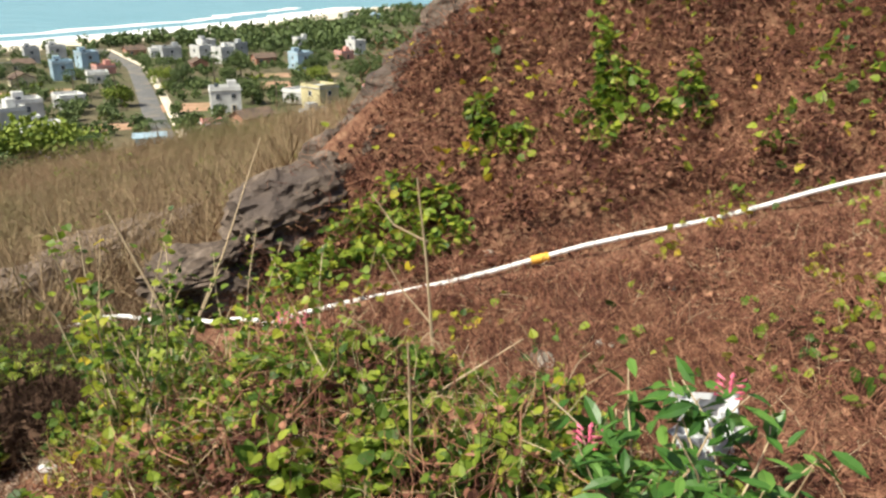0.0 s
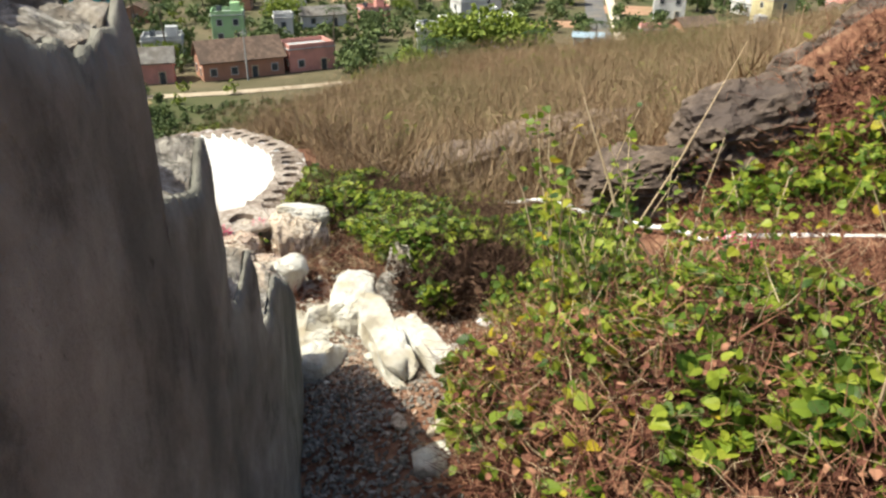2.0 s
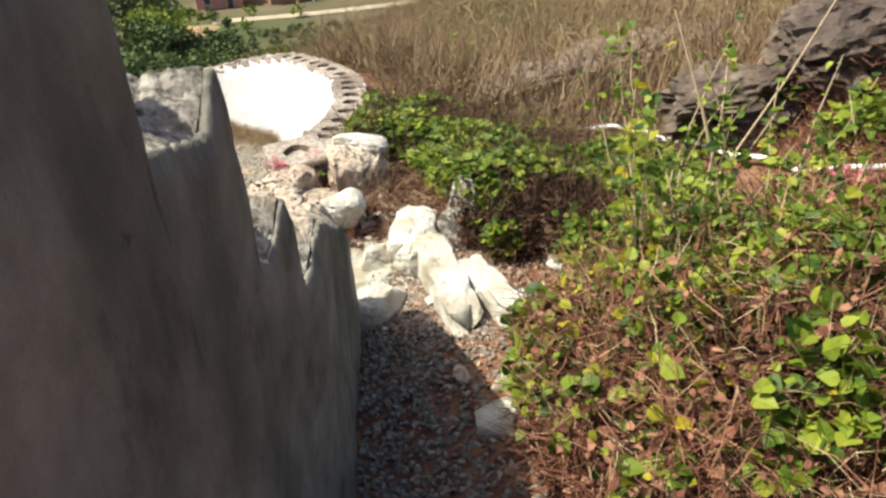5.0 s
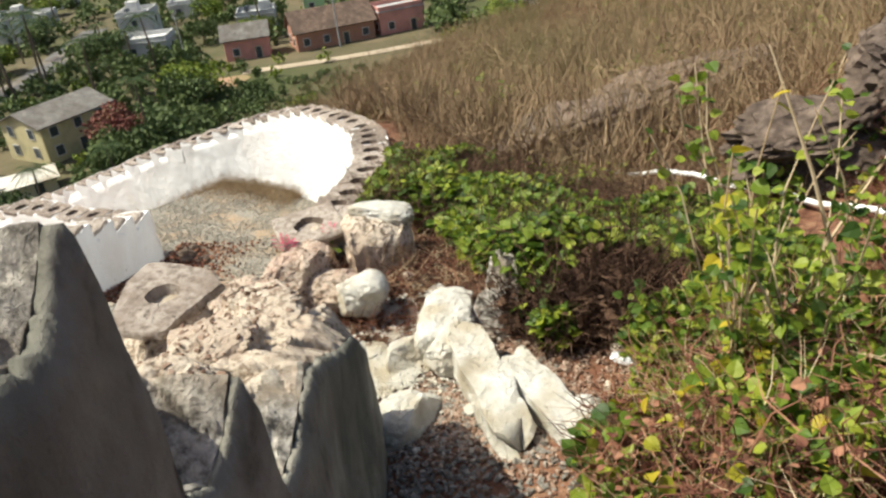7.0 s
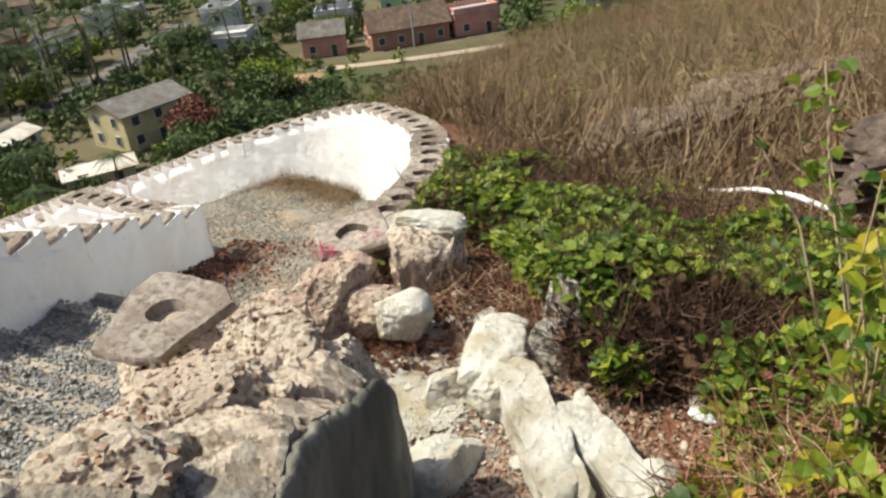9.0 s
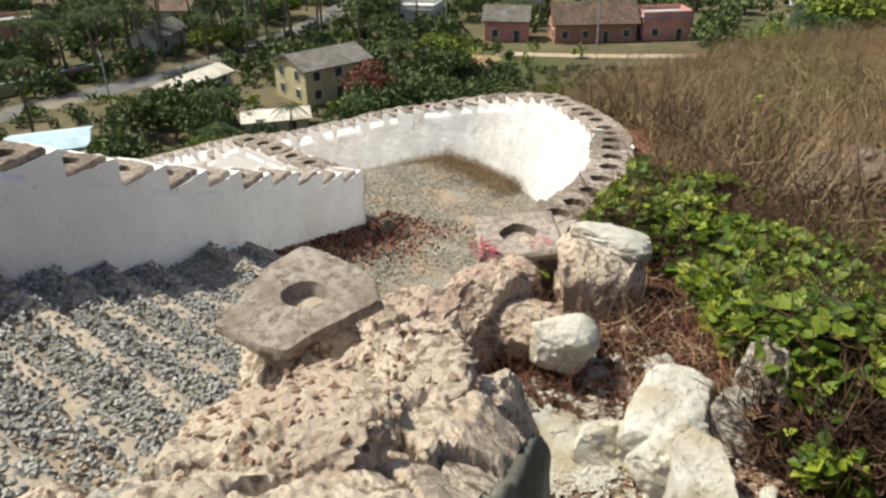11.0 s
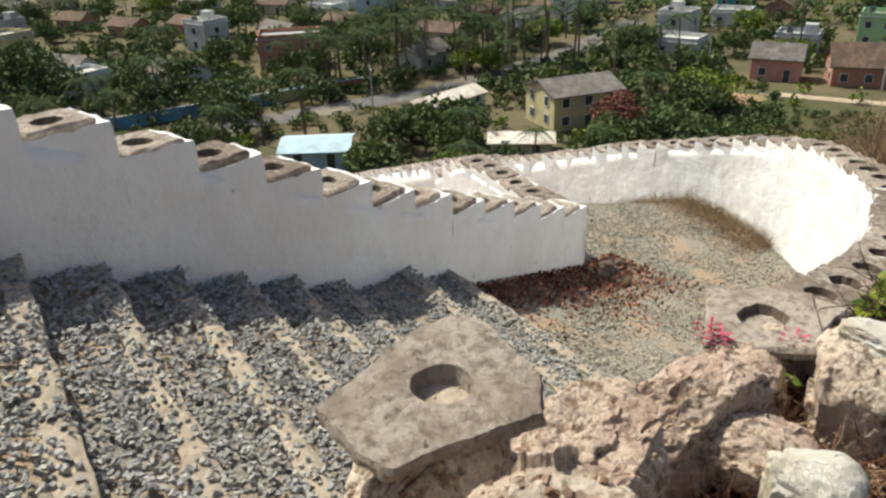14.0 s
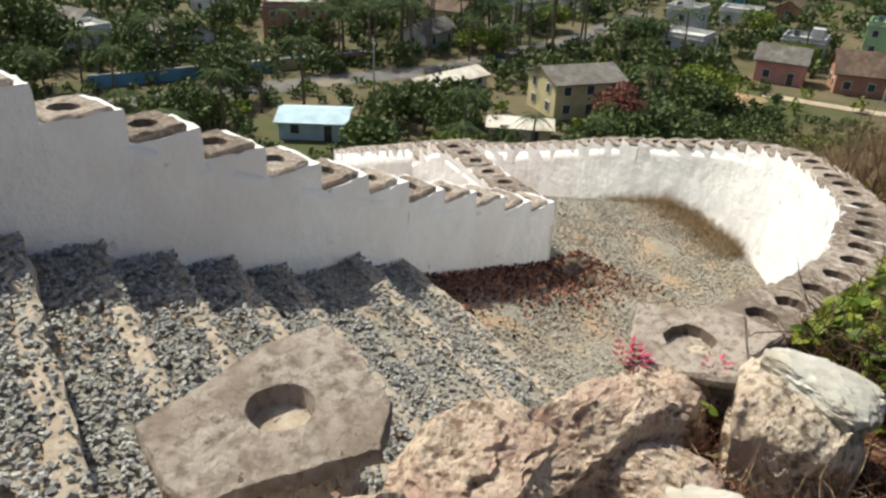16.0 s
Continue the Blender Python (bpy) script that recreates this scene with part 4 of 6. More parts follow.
def bush_h(x, y):
    return .12 + .42 * np.exp(-((x + .35) ** 2 / .55 + (y - 1.85) ** 2 / .35)) + .22 * np.exp(-((x - .25) ** 2 / .2 + (y - 1.25) ** 2 / .15)) + .08 * fbm(x, y, 5)


def clump(s, cut, seed):
    return lambda x, y: np.clip((fbm(x, y, s, seed=seed) - cut) * 2.2, 0, 1)


def heart(x, y):
    """How leafy the bush is: bare and brown towards the path."""
    return np.clip((((x + 1.28) * 1.14 + (y - 1.92) * 1.03) / 1.54 - .1) / .2, .1, 1)


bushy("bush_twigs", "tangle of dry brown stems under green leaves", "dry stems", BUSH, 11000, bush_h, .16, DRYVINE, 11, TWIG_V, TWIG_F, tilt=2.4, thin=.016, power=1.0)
bushy("bush_leaves", "fresh green heart-shaped creeper leaves", "leaves", BUSH, 11500, bush_h, .034, LEAF, 12, dens=lambda x, y: clump(3.2, -.3, 1)(x, y) * heart(x, y), power=.5)
bushy("bush_leaves", "large lime-green creeper leaves in the sun", "leaves", BUSH, 480, bush_h, .046, LEAF, 13, dens=lambda x, y: clump(2.2, .1, 4)(x, y) * heart(x, y), power=.25, low=.05)
bushy("bush_leaves", "yellowing creeper leaves", "leaves", BUSH, 260, bush_h, .036, LEAFYEL, 14, dens=clump(3, 0, 7), power=.4, low=.02)
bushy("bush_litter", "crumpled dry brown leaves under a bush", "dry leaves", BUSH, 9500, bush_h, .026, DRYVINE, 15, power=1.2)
bushy("bush_straw", "pale dry stems woven through a bush", "dry stems", BUSH, 2600, bush_h, .15, STRAW, 16, TWIG_V, TWIG_F, tilt=2.2, thin=.012, power=.7)
PATCH = [(-1.25, 2.3), (-1.75, 2.45), (-2.25, 2.75), (-2.6, 3.0), (-2.95, 2.95), (-3.3, 3.5), (-3.65, 4.15), (-2.6, 4.3), (-1.2, 3.6), (-.7, 2.7)]


def patch_h(x, y):
    return .1 + .22 * np.exp(-((x + 1.75) ** 2 / .12 + (y - 2.72) ** 2 / .1)) + .1 * np.exp(-((x + 2.6) ** 2 + (y - 3.4) ** 2) / .3) + .07 * clump(3.1, .1, 6)(x, y)


bushy("creeper_leaves", "bright green creeper leaves over rocks", "leaves", PATCH, 18000, patch_h, .046, LEAF, 21, tilt=1.0, dens=clump(2.9, -.85, 3), power=.4)
bushy("creeper_twigs", "tangled dry brown vine stems", "dry stems", PATCH, 8000, patch_h, .15, SHADEVINE, 22, TWIG_V, TWIG_F, tilt=2.2, thin=.017)
bushy("creeper_straw", "pale dry grass stems among rocks", "dry grass", [(-2.2, 2.35), (-2.75, 2.35), (-2.7, 3.0), (-2.2, 2.9), (-1.7, 2.5)], 450, .06, .14, STRAW, 23, TWIG_V, TWIG_F, tilt=2.4, thin=.012)

AMONG = [(-2.75, 1.95), (-2.35, 2.1), (-2.1, 2.25), (-1.7, 2.4), (-2.1, 2.9), (-2.75, 2.9)]
bushy("stone_litter", "dry brown leaf litter between pale stones", "leaf litter", AMONG, 3200, .02, .026, SHADEVINE, 24)
bushy("stone_litter", "dry brown stems between pale stones", "dry stems", AMONG, 2600, .05, .12, DRYVINE, 25, TWIG_V, TWIG_F, tilt=2.6, thin=.014)

MOUND = [(-.95, 3.75), (3.4, 3.7), (6.5, 3.8), (6.5, 9), (1.6, 7.6), (.3, 5.6), (-.5, 4.6)]


def mound_h(x, y):
    d = (x + .95) * .693 - (y - 4.1) * .723
    return .05 + .38 * clump(2.3, -.1, 4)(x, y * .7) * np.clip(d / .7, .05, 1)


def off_rock(x, y):
    return np.where((x + .95) * .693 - (y - 4.1) * .723 > .2, 1.0, .06)


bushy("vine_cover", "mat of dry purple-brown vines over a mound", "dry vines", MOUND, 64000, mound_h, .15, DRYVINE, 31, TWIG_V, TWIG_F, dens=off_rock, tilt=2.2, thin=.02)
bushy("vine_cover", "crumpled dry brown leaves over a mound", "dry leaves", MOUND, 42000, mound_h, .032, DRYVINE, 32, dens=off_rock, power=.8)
CLUMPS = [(1.0, 5.5, .035, .1, 1.2), (.82, 4.95, .03, .07, 1.1), (1.15, 5.05, .03, .05, 1.0), (1.32, 5.6, .03, .1, .9), (1.3, 4.4, .02, .03, .6), (1.65, 5.4, .03, .05, .6), (2.05, 5.3, .12, .1, .5), (1.7, 4.3, .05, .02, .35), (.7, 4.5, .02, .03, .6)]


def climbing(x, y):
    """Where green creepers climb the mound."""
    d = .03 * clump(2.2, .3, 5)(x, y)
    for cx0, cy0, vx, vy, k in CLUMPS:
        d = d + k * np.exp(-((x - cx0) ** 2 / vx + (y - cy0) ** 2 / vy))
    return np.clip(d, 0, 1) * clump(4.2, -.25, 8)(x, y)


bushy("mound_leaves", "green creeper leaves climbing a brown mound", "leaves", MOUND, 4200, mound_h, .062, LEAF, 33, dens=climbing, power=.3, low=.05)
bushy("mound_leaves", "yellow-green creeper leaves on a brown mound", "leaves", MOUND, 420, .2, .05, LEAFYEL, 34, dens=clump(1.8, .3, 2), power=.3, low=.03)
def off_pipe(x, y):
    """Thin litter where the pipe lies."""
    return np.where((y - 3.455 - .049 * x > -.16) & (y - 3.455 - .049 * x < .06), .08, 1.0)


FLAT = [(-.6, 2.6), (.1, 2.15), (.6, 1.8), (1.0, 1.2), (2.0, .8), (5, 1.5), (6, 3.8), (-.9, 3.8)]
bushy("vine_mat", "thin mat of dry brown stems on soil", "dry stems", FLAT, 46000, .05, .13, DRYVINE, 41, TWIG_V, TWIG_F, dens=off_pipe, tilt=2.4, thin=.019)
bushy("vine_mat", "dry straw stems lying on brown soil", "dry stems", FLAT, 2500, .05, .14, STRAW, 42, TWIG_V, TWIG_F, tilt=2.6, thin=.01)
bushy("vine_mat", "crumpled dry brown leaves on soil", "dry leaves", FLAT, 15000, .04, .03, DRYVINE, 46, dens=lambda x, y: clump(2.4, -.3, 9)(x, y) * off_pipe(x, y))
bushy("trailing_leaves", "yellow and green leaves trailing over brown soil", "leaves", FLAT, 650, .08, .045, LEAFYEL, 43, dens=clump(2.2, .35, 6), power=.5)
bushy("trailing_leaves", "green leaves trailing over brown soil", "leaves", FLAT, 900, .1, .045, LEAF, 44, dens=clump(2.0, .35, 1), power=.5)
FOOT = [(-1.1, 3.62), (-.2, 3.66), (.5, 3.78), (.3, 4.3), (-.5, 4.2), (-1.3, 3.9)]
bushy("mound_leaves", "yellow-green leaves at the foot of a rock", "leaves", FOOT, 1100, .2, .05, LEAF, 45, dens=clump(2.6, -.2, 1), power=.6)

# dry grass on the spur
SPUR = [(-1.9, 4.3), (-3.4, 4.5), (-4.6, 5.1), (-6.2, 6.0), (-8.2, 6.2), (-10, 9), (-17.5, 24), (-16, 33), (4, 34), (2.5, 16), (.2, 9), (-.9, 5.6)]


def spur_d(x, y):
    r = np.hypot(x, y)
    return np.clip(7 / r, .12, 1)


bushy("dry_grass", "tall dry reddish-brown grass on the slope", "dry grass", SPUR, 90000, .16, .42, DRYGRASS, 51, BLADE_V, BLADE_F, dens=spur_d, tilt=1.0, thin=.02)
bushy("dry_shrub_twigs", "fine dry brown shrub twigs on the slope", "dry shrubs", SPUR, 60000, lambda x, y: .4 + .4 * clump(.8, -.2, 5)(x, y), .2, DRYGRASS, 52, TWIG_V, TWIG_F, dens=spur_d, tilt=1.8, thin=.014)
bushy("slope_leaves", "scattered green shrub leaves in dry grass", "leaves", SPUR, 5000, .35, .035, LEAF, 53, dens=lambda x, y: np.where(np.hypot(x, y) < 8, 1.0, .06) * clump(.9, .4, 3)(x, y), power=1)
GAP = [(-3.15, 3.7), (-4.4, 5.15), (-5.8, 5.95), (-6.5, 6.5), (-4, 6.3), (-1.5, 5.0), (-1.0, 3.7), (-2.4, 3.9)]
bushy("low_grass", "short dry straw-coloured grass beside a wall", "dry grass", GAP, 12000, .05, .16, DRYGRASS, 55, BLADE_V, BLADE_F, tilt=1.2, thin=.03)
bushy("low_leaves", "low green weeds in dry grass beside a wall", "leaves", GAP, 3000, .12, .04, LEAF, 56, dens=clump(1.6, .1, 6))
bushy("creeper_leaves", "bright lime-green creeper leaves over dry stems", "leaves", [(-1.75, 2.8), (-1.25, 2.25), (-.75, 2.5), (-1.2, 3.3)], 600, .2, .04, LEAF, 54, dens=clump(3, -.5, 2), power=.5)


# single plants
def shrub(at, stems, height, leaf, n, seed, label, name="shrub", material=None, lance=False, flowers=0, lean=.3):
    """A small plant: bent stems with leaves along their upper parts."""
    rng = np.random.default_rng(seed)
    z0 = float(ground_z(at[0], at[1])) - .02
    sh = thing(name, label, "plant", pose(at[0], at[1], z0))
    P = []
    for i in range(stems):
        a = 6.283 * i / stems + rng.uniform(-.5, .5)
        L = height * rng.uniform(.75, 1.1)
        d = np.array((math.cos(a), math.sin(a), 0)) * lean * L
        pts = [np.array((0, 0, 0)) + d * f ** 1.5 + np.array((0, 0, L * f)) + rng.normal(0, .012, 3) * (f > 0) for f in np.linspace(0, 1, 6)]
        part("stem", tube_bm(pts, [.0045 * (1 - .6 * f) for f in np.linspace(0, 1, 6)], 5), STRAW, sh, smooth=True)
        for k in range(n // stems):
            f = rng.uniform(.35, 1.02)
            c = np.array([np.interp(f, np.linspace(0, 1, 6), [p[j] for p in pts]) for j in range(3)])
            P.append(c + rng.normal(0, leaf * .3, 3))
    P = np.array(P)
    tv, tf = (LANCE_V, LANCE_F) if lance else (LEAF_V, LEAF_F)
    part("foliage", scatter("foliage", tv, tf, P, turns(len(P), 1.0, rng), leaf * rng.uniform(.6, 1.2, len(P)), material or LEAF), parent=sh)
    for k in range(flowers):
        c = P[rng.integers(len(P))] + np.array((0, 0, .03))
        bm = bmesh.new()
        for j in range(6):
            an = 6.283 * j / 6
            for g in range(3):
                o = Vector(c) + Vector((math.cos(an) * .012, math.sin(an) * .012, g * .018))
                v = [bm.verts.new(o + Vector(q)) for q in ((0, 0, 0), (math.cos(an) * .02 - .007, math.sin(an) * .02, .004), (math.cos(an) * .026, math.sin(an) * .026, .012), (math.cos(an) * .02 + .007, math.sin(an) * .02, .004))]
                bm.faces.new(v)
        part("flower", bm, PINK, sh, "pink blossom")
    return sh


shrub((.62, 1.27), 9, .48, .09, 190, 1, "glossy dark green leafy plant with pink blossoms", material=LEAFGLOSS, lance=True, flowers=2, lean=.5)
shrub((.84, 1.2), 8, .44, .09, 150, 2, "glossy green leafy plant beside a white sheet", material=LEAFGLOSS, lance=True, lean=.5)
shrub((-.42, 2.62), 3, .42, .05, 24, 3, "thin stemmed plant with a pink blossom", flowers=4, lean=.15)
shrub((-.92, 2.08), 6, .92, 0.034, 171, 4, "tall straggling shrub with small green leaves", lean=.28)
shrub((-.62, 2.3), 6, .82, 0.034, 159, 5, "tall straggling shrub with small green leaves", lean=.3)
shrub((-1.0, 2.45), 5, .9, 0.034, 114, 6, "tall straggling shrub with small green leaves", lean=.25)
shrub((-.78, 2.12), 7, .85, 0.036, 216, 17, "tall straggling shrub with small green leaves", lean=.35)
shrub((-.42, 2.0), 7, .7, 0.034, 205, 18, "tall straggling shrub with small green leaves", lean=.4)
shrub((-.3, 2.45), 6, .7, 0.036, 171, 19, "tall straggling shrub with small green leaves", lean=.35)
shrub((-.2, 1.75), 6, .5, .055, 120, 7, "leafy green shrub among dry stems", lean=.4)
shrub((-.95, 2.0), 3, .98, .045, 40, 8, "straggling shrub with orange-yellow leaves", material=LEAFYEL, lean=.05)
shrub((-2.83, 2.47), 5, .2, .025, 15, 9, "small plant with bright pink blossoms", flowers=6, lean=.7)
shrub((-.62, 1.35), 6, .28, .055, 90, 10, "low creeper with broad lime-green leaves", lean=.8)
shrub((-.95, 1.75), 6, .28, .055, 90, 16, "low creeper with broad lime-green leaves", lean=.8)

shrub((-4.19, 6.17), 9, .45, .06, 260, 71, "low green bush standing in dry grass", lean=.7)
shrub((-5.09, 6.87), 7, .3, .045, 160, 72, "low olive green bush in dry grass", lean=.8)


def stick(pts, r, label):
    s = thing("dry_stick", label, "stick", group="dry sticks")
    part("stem", tube_bm(pts, [r * (1 - .7 * i / (len(pts) - 1)) for i in range(len(pts))], 6), STRAW, s, smooth=True)
    return s


s = stick([(.17, 2.2, .05), (.15, 2.17, .35), (.13, 2.14, .65), (.10, 2.12, .95)], .008, "tall bare dry stalk standing in brown vines")
part("twig", tube_bm([(.135, 2.145, .72), (.02, 2.16, .78), (-.05, 2.18, .88)], [.004, .003, .002], 5), STRAW, s)
part("twig", tube_bm([(.15, 2.17, .4), (.05, 2.2, .52), (-.02, 2.2, .66)], [.004, .003, .002], 5), STRAW, s)
stick([(.06, 1.45, .25), (.055, 1.4, .5), (.05, 1.36, .73)], .007, "short bare dry stalk standing in leaves")
stick([(-.85, 2.55, .1), (-.68, 2.7, .5), (-.52, 2.85, .95)], .006, "leaning pale dry stalk")
stick([(-.15, 1.6, .2), (.12, 1.75, .35), (.45, 2.0, .42)], .007, "pale dry branch lying over leaves")
stick([(-.75, 2.3, .2), (-.85, 2.3, .5), (-.98, 2.32, .8)], .008, "leaning pale dry stalk")
stick([(-.35, 1.05, -.02), (-.15, 1.2, .1), (.05, 1.3, .2)], .008, "pale dry branch lying over dry leaves")
stick([(-1.1, 2.15, -.1), (-.85, 1.85, -.02), (-.6, 1.6, .08)], .006, "pale dry branch lying over leaves")

THATCH = [(-1.95, 2.45), (-1.6, 2.3), (-1.35, 2.45), (-1.4, 2.85), (-1.8, 2.9)]
bushy("thatch", "dense dome of dry brown vine stems in shade tones", "dry vines", THATCH, 3400, lambda x, y: .05 + (.22 + .1 * fbm(x, y, 7)) * np.exp(-((x + 1.62) ** 2 / .07 + (y - 2.64) ** 2 / .05)), .16, SHADEVINE, 61, TWIG_V, TWIG_F, tilt=1.6, thin=.018)
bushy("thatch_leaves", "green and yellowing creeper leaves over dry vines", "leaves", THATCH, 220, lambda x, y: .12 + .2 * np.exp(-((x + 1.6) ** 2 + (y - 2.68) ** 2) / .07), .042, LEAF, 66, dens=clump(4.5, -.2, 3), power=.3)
bushy("thatch_litter", "crumpled brown leaves in dry vines, in shade tones", "dry leaves", THATCH, 1400, lambda x, y: .1 + .16 * np.exp(-((x + 1.6) ** 2 + (y - 2.64) ** 2) / .08), .035, SHADEVINE, 67, power=.7)
PATHEDGE = [(-1.32, 1.95), (-.9, 1.25), (-.55, .95), (-.2, .6), (.3, .5), (-.1, 1.2), (-.7, 1.7), (-1.0, 2.1)]
bushy("path_litter", "dry brown leaves and stems spilling onto a path", "dry leaves", PATHEDGE, 3500, .05, .035, DRYVINE, 62)
bushy("path_twigs", "dry brown stems spilling onto a path", "dry stems", PATHEDGE, 4500, .1, .14, DRYVINE, 63, TWIG_V, TWIG_F, tilt=2.4, thin=.015)
bushy("path_leaves", "broad bright green creeper leaves beside fallen posts", "leaves", [(-1.3, 1.85), (-1.1, 1.5), (-.85, 1.5), (-.85, 1.95), (-1.1, 2.05)], 420, .2, .065, LEAF, 64, power=.5)

# a crumpled white sheet behind the glossy plant, and small litter
bm = bmesh.new()
n = 14
g = [[bm.verts.new((.17 * (i / n - .5) * (1 + .2 * math.sin(j)), .13 * (j / n - .5), .06 + .045 * noise.noise((i * .35, j * .4, 2)) + .03 * noise.noise((i * .9, j * .8, 5)))) for i in range(n + 1)] for j in range(n + 1)]
for j in range(n):
    for i in range(n):
        bm.faces.new((g[j][i], g[j][i + 1], g[j + 1][i + 1], g[j + 1][i]))
bmesh.ops.solidify(bm, geom=bm.faces[:], thickness=.003)
thing("plastic_sheet", "crumpled white plastic sheet behind glossy leaves", "plastic sheet", pose(.9, 1.62, float(ground_z(.9, 1.62)) + .1, 62, 12, 15) @ Matrix.Diagonal((1.35, 2.0, 1.3, 1)), data=from_bm("plastic_sheet", bm, PLASTIC, True))
cup = thing("broken_pot", "small broken dark pot lying on its side", "pot", pose(.60, 2.42, float(ground_z(.6, 2.42)) + .035, 80, 0, 20))
bm = bmesh.new()
rings = [[bm.verts.new((r * math.cos(6.2832 * k / 18), r * math.sin(6.2832 * k / 18), z)) for k in range(18)] for r, z in ((.028, -.04), (.035, .02), (.038, .04), (.033, .04), (.03, .015), (.02, -.03))]
for a, b in zip(rings, rings[1:]):
    for k in range(18):
        bm.faces.new((a[k], a[(k + 1) % 18], b[(k + 1) % 18], b[k]))
bm.faces.new(rings[0])
bm.faces.new(rings[-1])
part("body", bm, DARKBROWN, cup, smooth=True)
part("rim", tube_bm([(0, 0, .038), (0, 0, .046)], .037, 18), LIMEROCK, cup, "chipped pale rim")
for k, (x, y, s) in enumerate([(.86, 2.5, .022), (.9, 2.48, .018), (-.02, 1.9, .03), (1.45, 3.35, .03), (.55, 3.75, .035), (1.3, 2.9, .02), (-.1, 3.0, .018)]):
    rock("pale_pebble", "small pale stone on brown soil", (x, y, float(ground_z(x, y)) + s * .5), (s, s * .8, s * .6), (0, 0, 40 * k), LIMEROCK, 80 + k, sub=2, group="pale pebbles")
for k, (x, y) in enumerate([(-1.35, 2.35), (-1.22, 2.2), (-1.53, 2.48)]):
    rock("plastic_scrap", "scrap of pale plastic among dry stems", (x, y, float(ground_z(x, y)) + .02), (.05, .03, .012), (10 * k, 12, 50 * k), PLASTIC, 90 + k, sub=2, category="litter", group="litter")
bushy("rock_vines", "dry brown vines creeping over dark bedrock", "dry vines", [(-1.1, 3.8), (.1, 3.8), (1.1, 5.3), (.9, 5.7), (-.6, 4.4)], 900, .3, .13, DRYVINE, 65, TWIG_V, TWIG_F, tilt=2.2, thin=.018)

# ---- loose gravel ----
def chips(name, label, n, size, material, seed, where):
    rng = np.random.default_rng(seed)
    P = where(n, rng)
    S = size * rng.uniform(.6, 1.5, len(P))
    return thing(name, label, "gravel", kind="stuff", data=scatter(name, CHIP_V, CHIP_F, P, turns(len(P), 1.6, rng), np.stack([S, S * rng.uniform(.6, 1, len(P)), S * rng.uniform(.5, .9, len(P))], 1), material))


def on_steps(n, rng):
    v = rng.uniform(.2, 3.5, n)
    u = rng.uniform(-3.9 - .31 * (v - 1.73), -1.35 - .41 * (v - 1.18))
    i = np.searchsorted(np.array(STEP_V), v) - 1
    zs = np.array(STEP_Z)
    z = zs[np.clip(i, 0, len(zs) - 1)]
    f = (v - np.array(STEP_V)[np.clip(i, 0, len(zs) - 1)]) / .25
    edge = f > .7
    z = z + np.where(edge, .004, .012 + .02 * (1 - np.clip(f, 0, 1)))
    k = ~edge | (rng.uniform(0, 1, n) < .6)
    x, y = .97 * u - .24 * v, .24 * u + .97 * v
    return np.stack([x, y, z], 1)[k]


def on_landing(n, rng):
    x, y = rng.uniform(-8, -2.6, n), rng.uniform(2.1, 6, n)
    k = inside(LOW, x, y) & (stair_v(x, y) > 3.4) & (y > 2.4 - .55 * (x + 4.6))
    x, y = x[k], y[k]
    return np.stack([x, y, slope_z(x, y) + .008], 1)


def on_path(n, rng):
    x, y = rng.uniform(-2.2, -.55, n), rng.uniform(.0, 2.3, n)
    s = (x - FACE_P[0]) * .807 + (y - FACE_P[1]) * .59
    k = (s > .0) & (s < .62) & (rng.uniform(0, 1, n) < np.clip(1.3 - s * 1.6, .15, 1))
    x, y = x[k], y[k]
    return np.stack([x, y, ground_z(x, y) + .004], 1)


chips("step_gravel", "crushed grey gravel filling the steps", 30000, .017, GRAVEL, 1, on_steps)
chips("landing_gravel", "crushed grey gravel spread over the landing", 34000, .017, GRAVELTAN, 2, on_landing)
chips("path_rubble", "brown and grey stone chips littering the path", 12000, .02, PATHCHIP, 3, on_path)


def on_shoulder(n, rng):
    x, y = rng.normal(-1.85, .38, n), rng.normal(2.1, .24, n)
    k = (x + 2.25) ** 2 / .028 + (y - 2.09) ** 2 / .018 > 1
    x, y = x[k], y[k]
    return np.stack([x, y, ground_z(x, y) + .004], 1)


chips("path_grit", "pale grit and lime crumbs around fallen posts", 8000, .016, CRUMB, 8, on_shoulder)


def wall_foot(n, rng):
    s = rng.uniform(-.2, 3.7, n)
    o = .13 + np.abs(rng.normal(0, .1 + .13 * np.clip(s - 1, 0, 1.6), n))
    x, y = -4.2 - .52 * s + .855 * o, .72 + .855 * s + .52 * o
    return np.stack([x, y, slope_z(x, y) + .03], 1)


P = wall_foot(5200, np.random.default_rng(5))
thing("wall_foot_litter", "dry red-brown leaf litter along a white wall", "leaf litter", kind="stuff", data=scatter("wall_foot_litter", LEAF_V, LEAF_F, P, turns(len(P), 1.5), np.full(len(P), .024), DRYVINE))
rng = np.random.default_rng(6)
s = rng.uniform(0, 1, 18000)
line, _ = along(W1_LINE, .02)
c = line[(s * (len(line) * .55) + len(line) * .3).astype(int)]
off = np.abs(rng.normal(.2, .2, 18000))
x, y = c[:, 0] + .45 * off, c[:, 1] - off
P = np.stack([x, y, slope_z(x, y) + .025], 1)
thing("dry_weeds", "strip of dry brown weeds along the curved wall", "dry weeds", kind="stuff", data=scatter("dry_weeds", TWIG_V, TWIG_F, P, turns(len(P), 2.0), np.stack([np.full(18000, .0028), np.full(18000, .0028), rng.uniform(.06, .2, 18000)], 1), DRYGRASS))
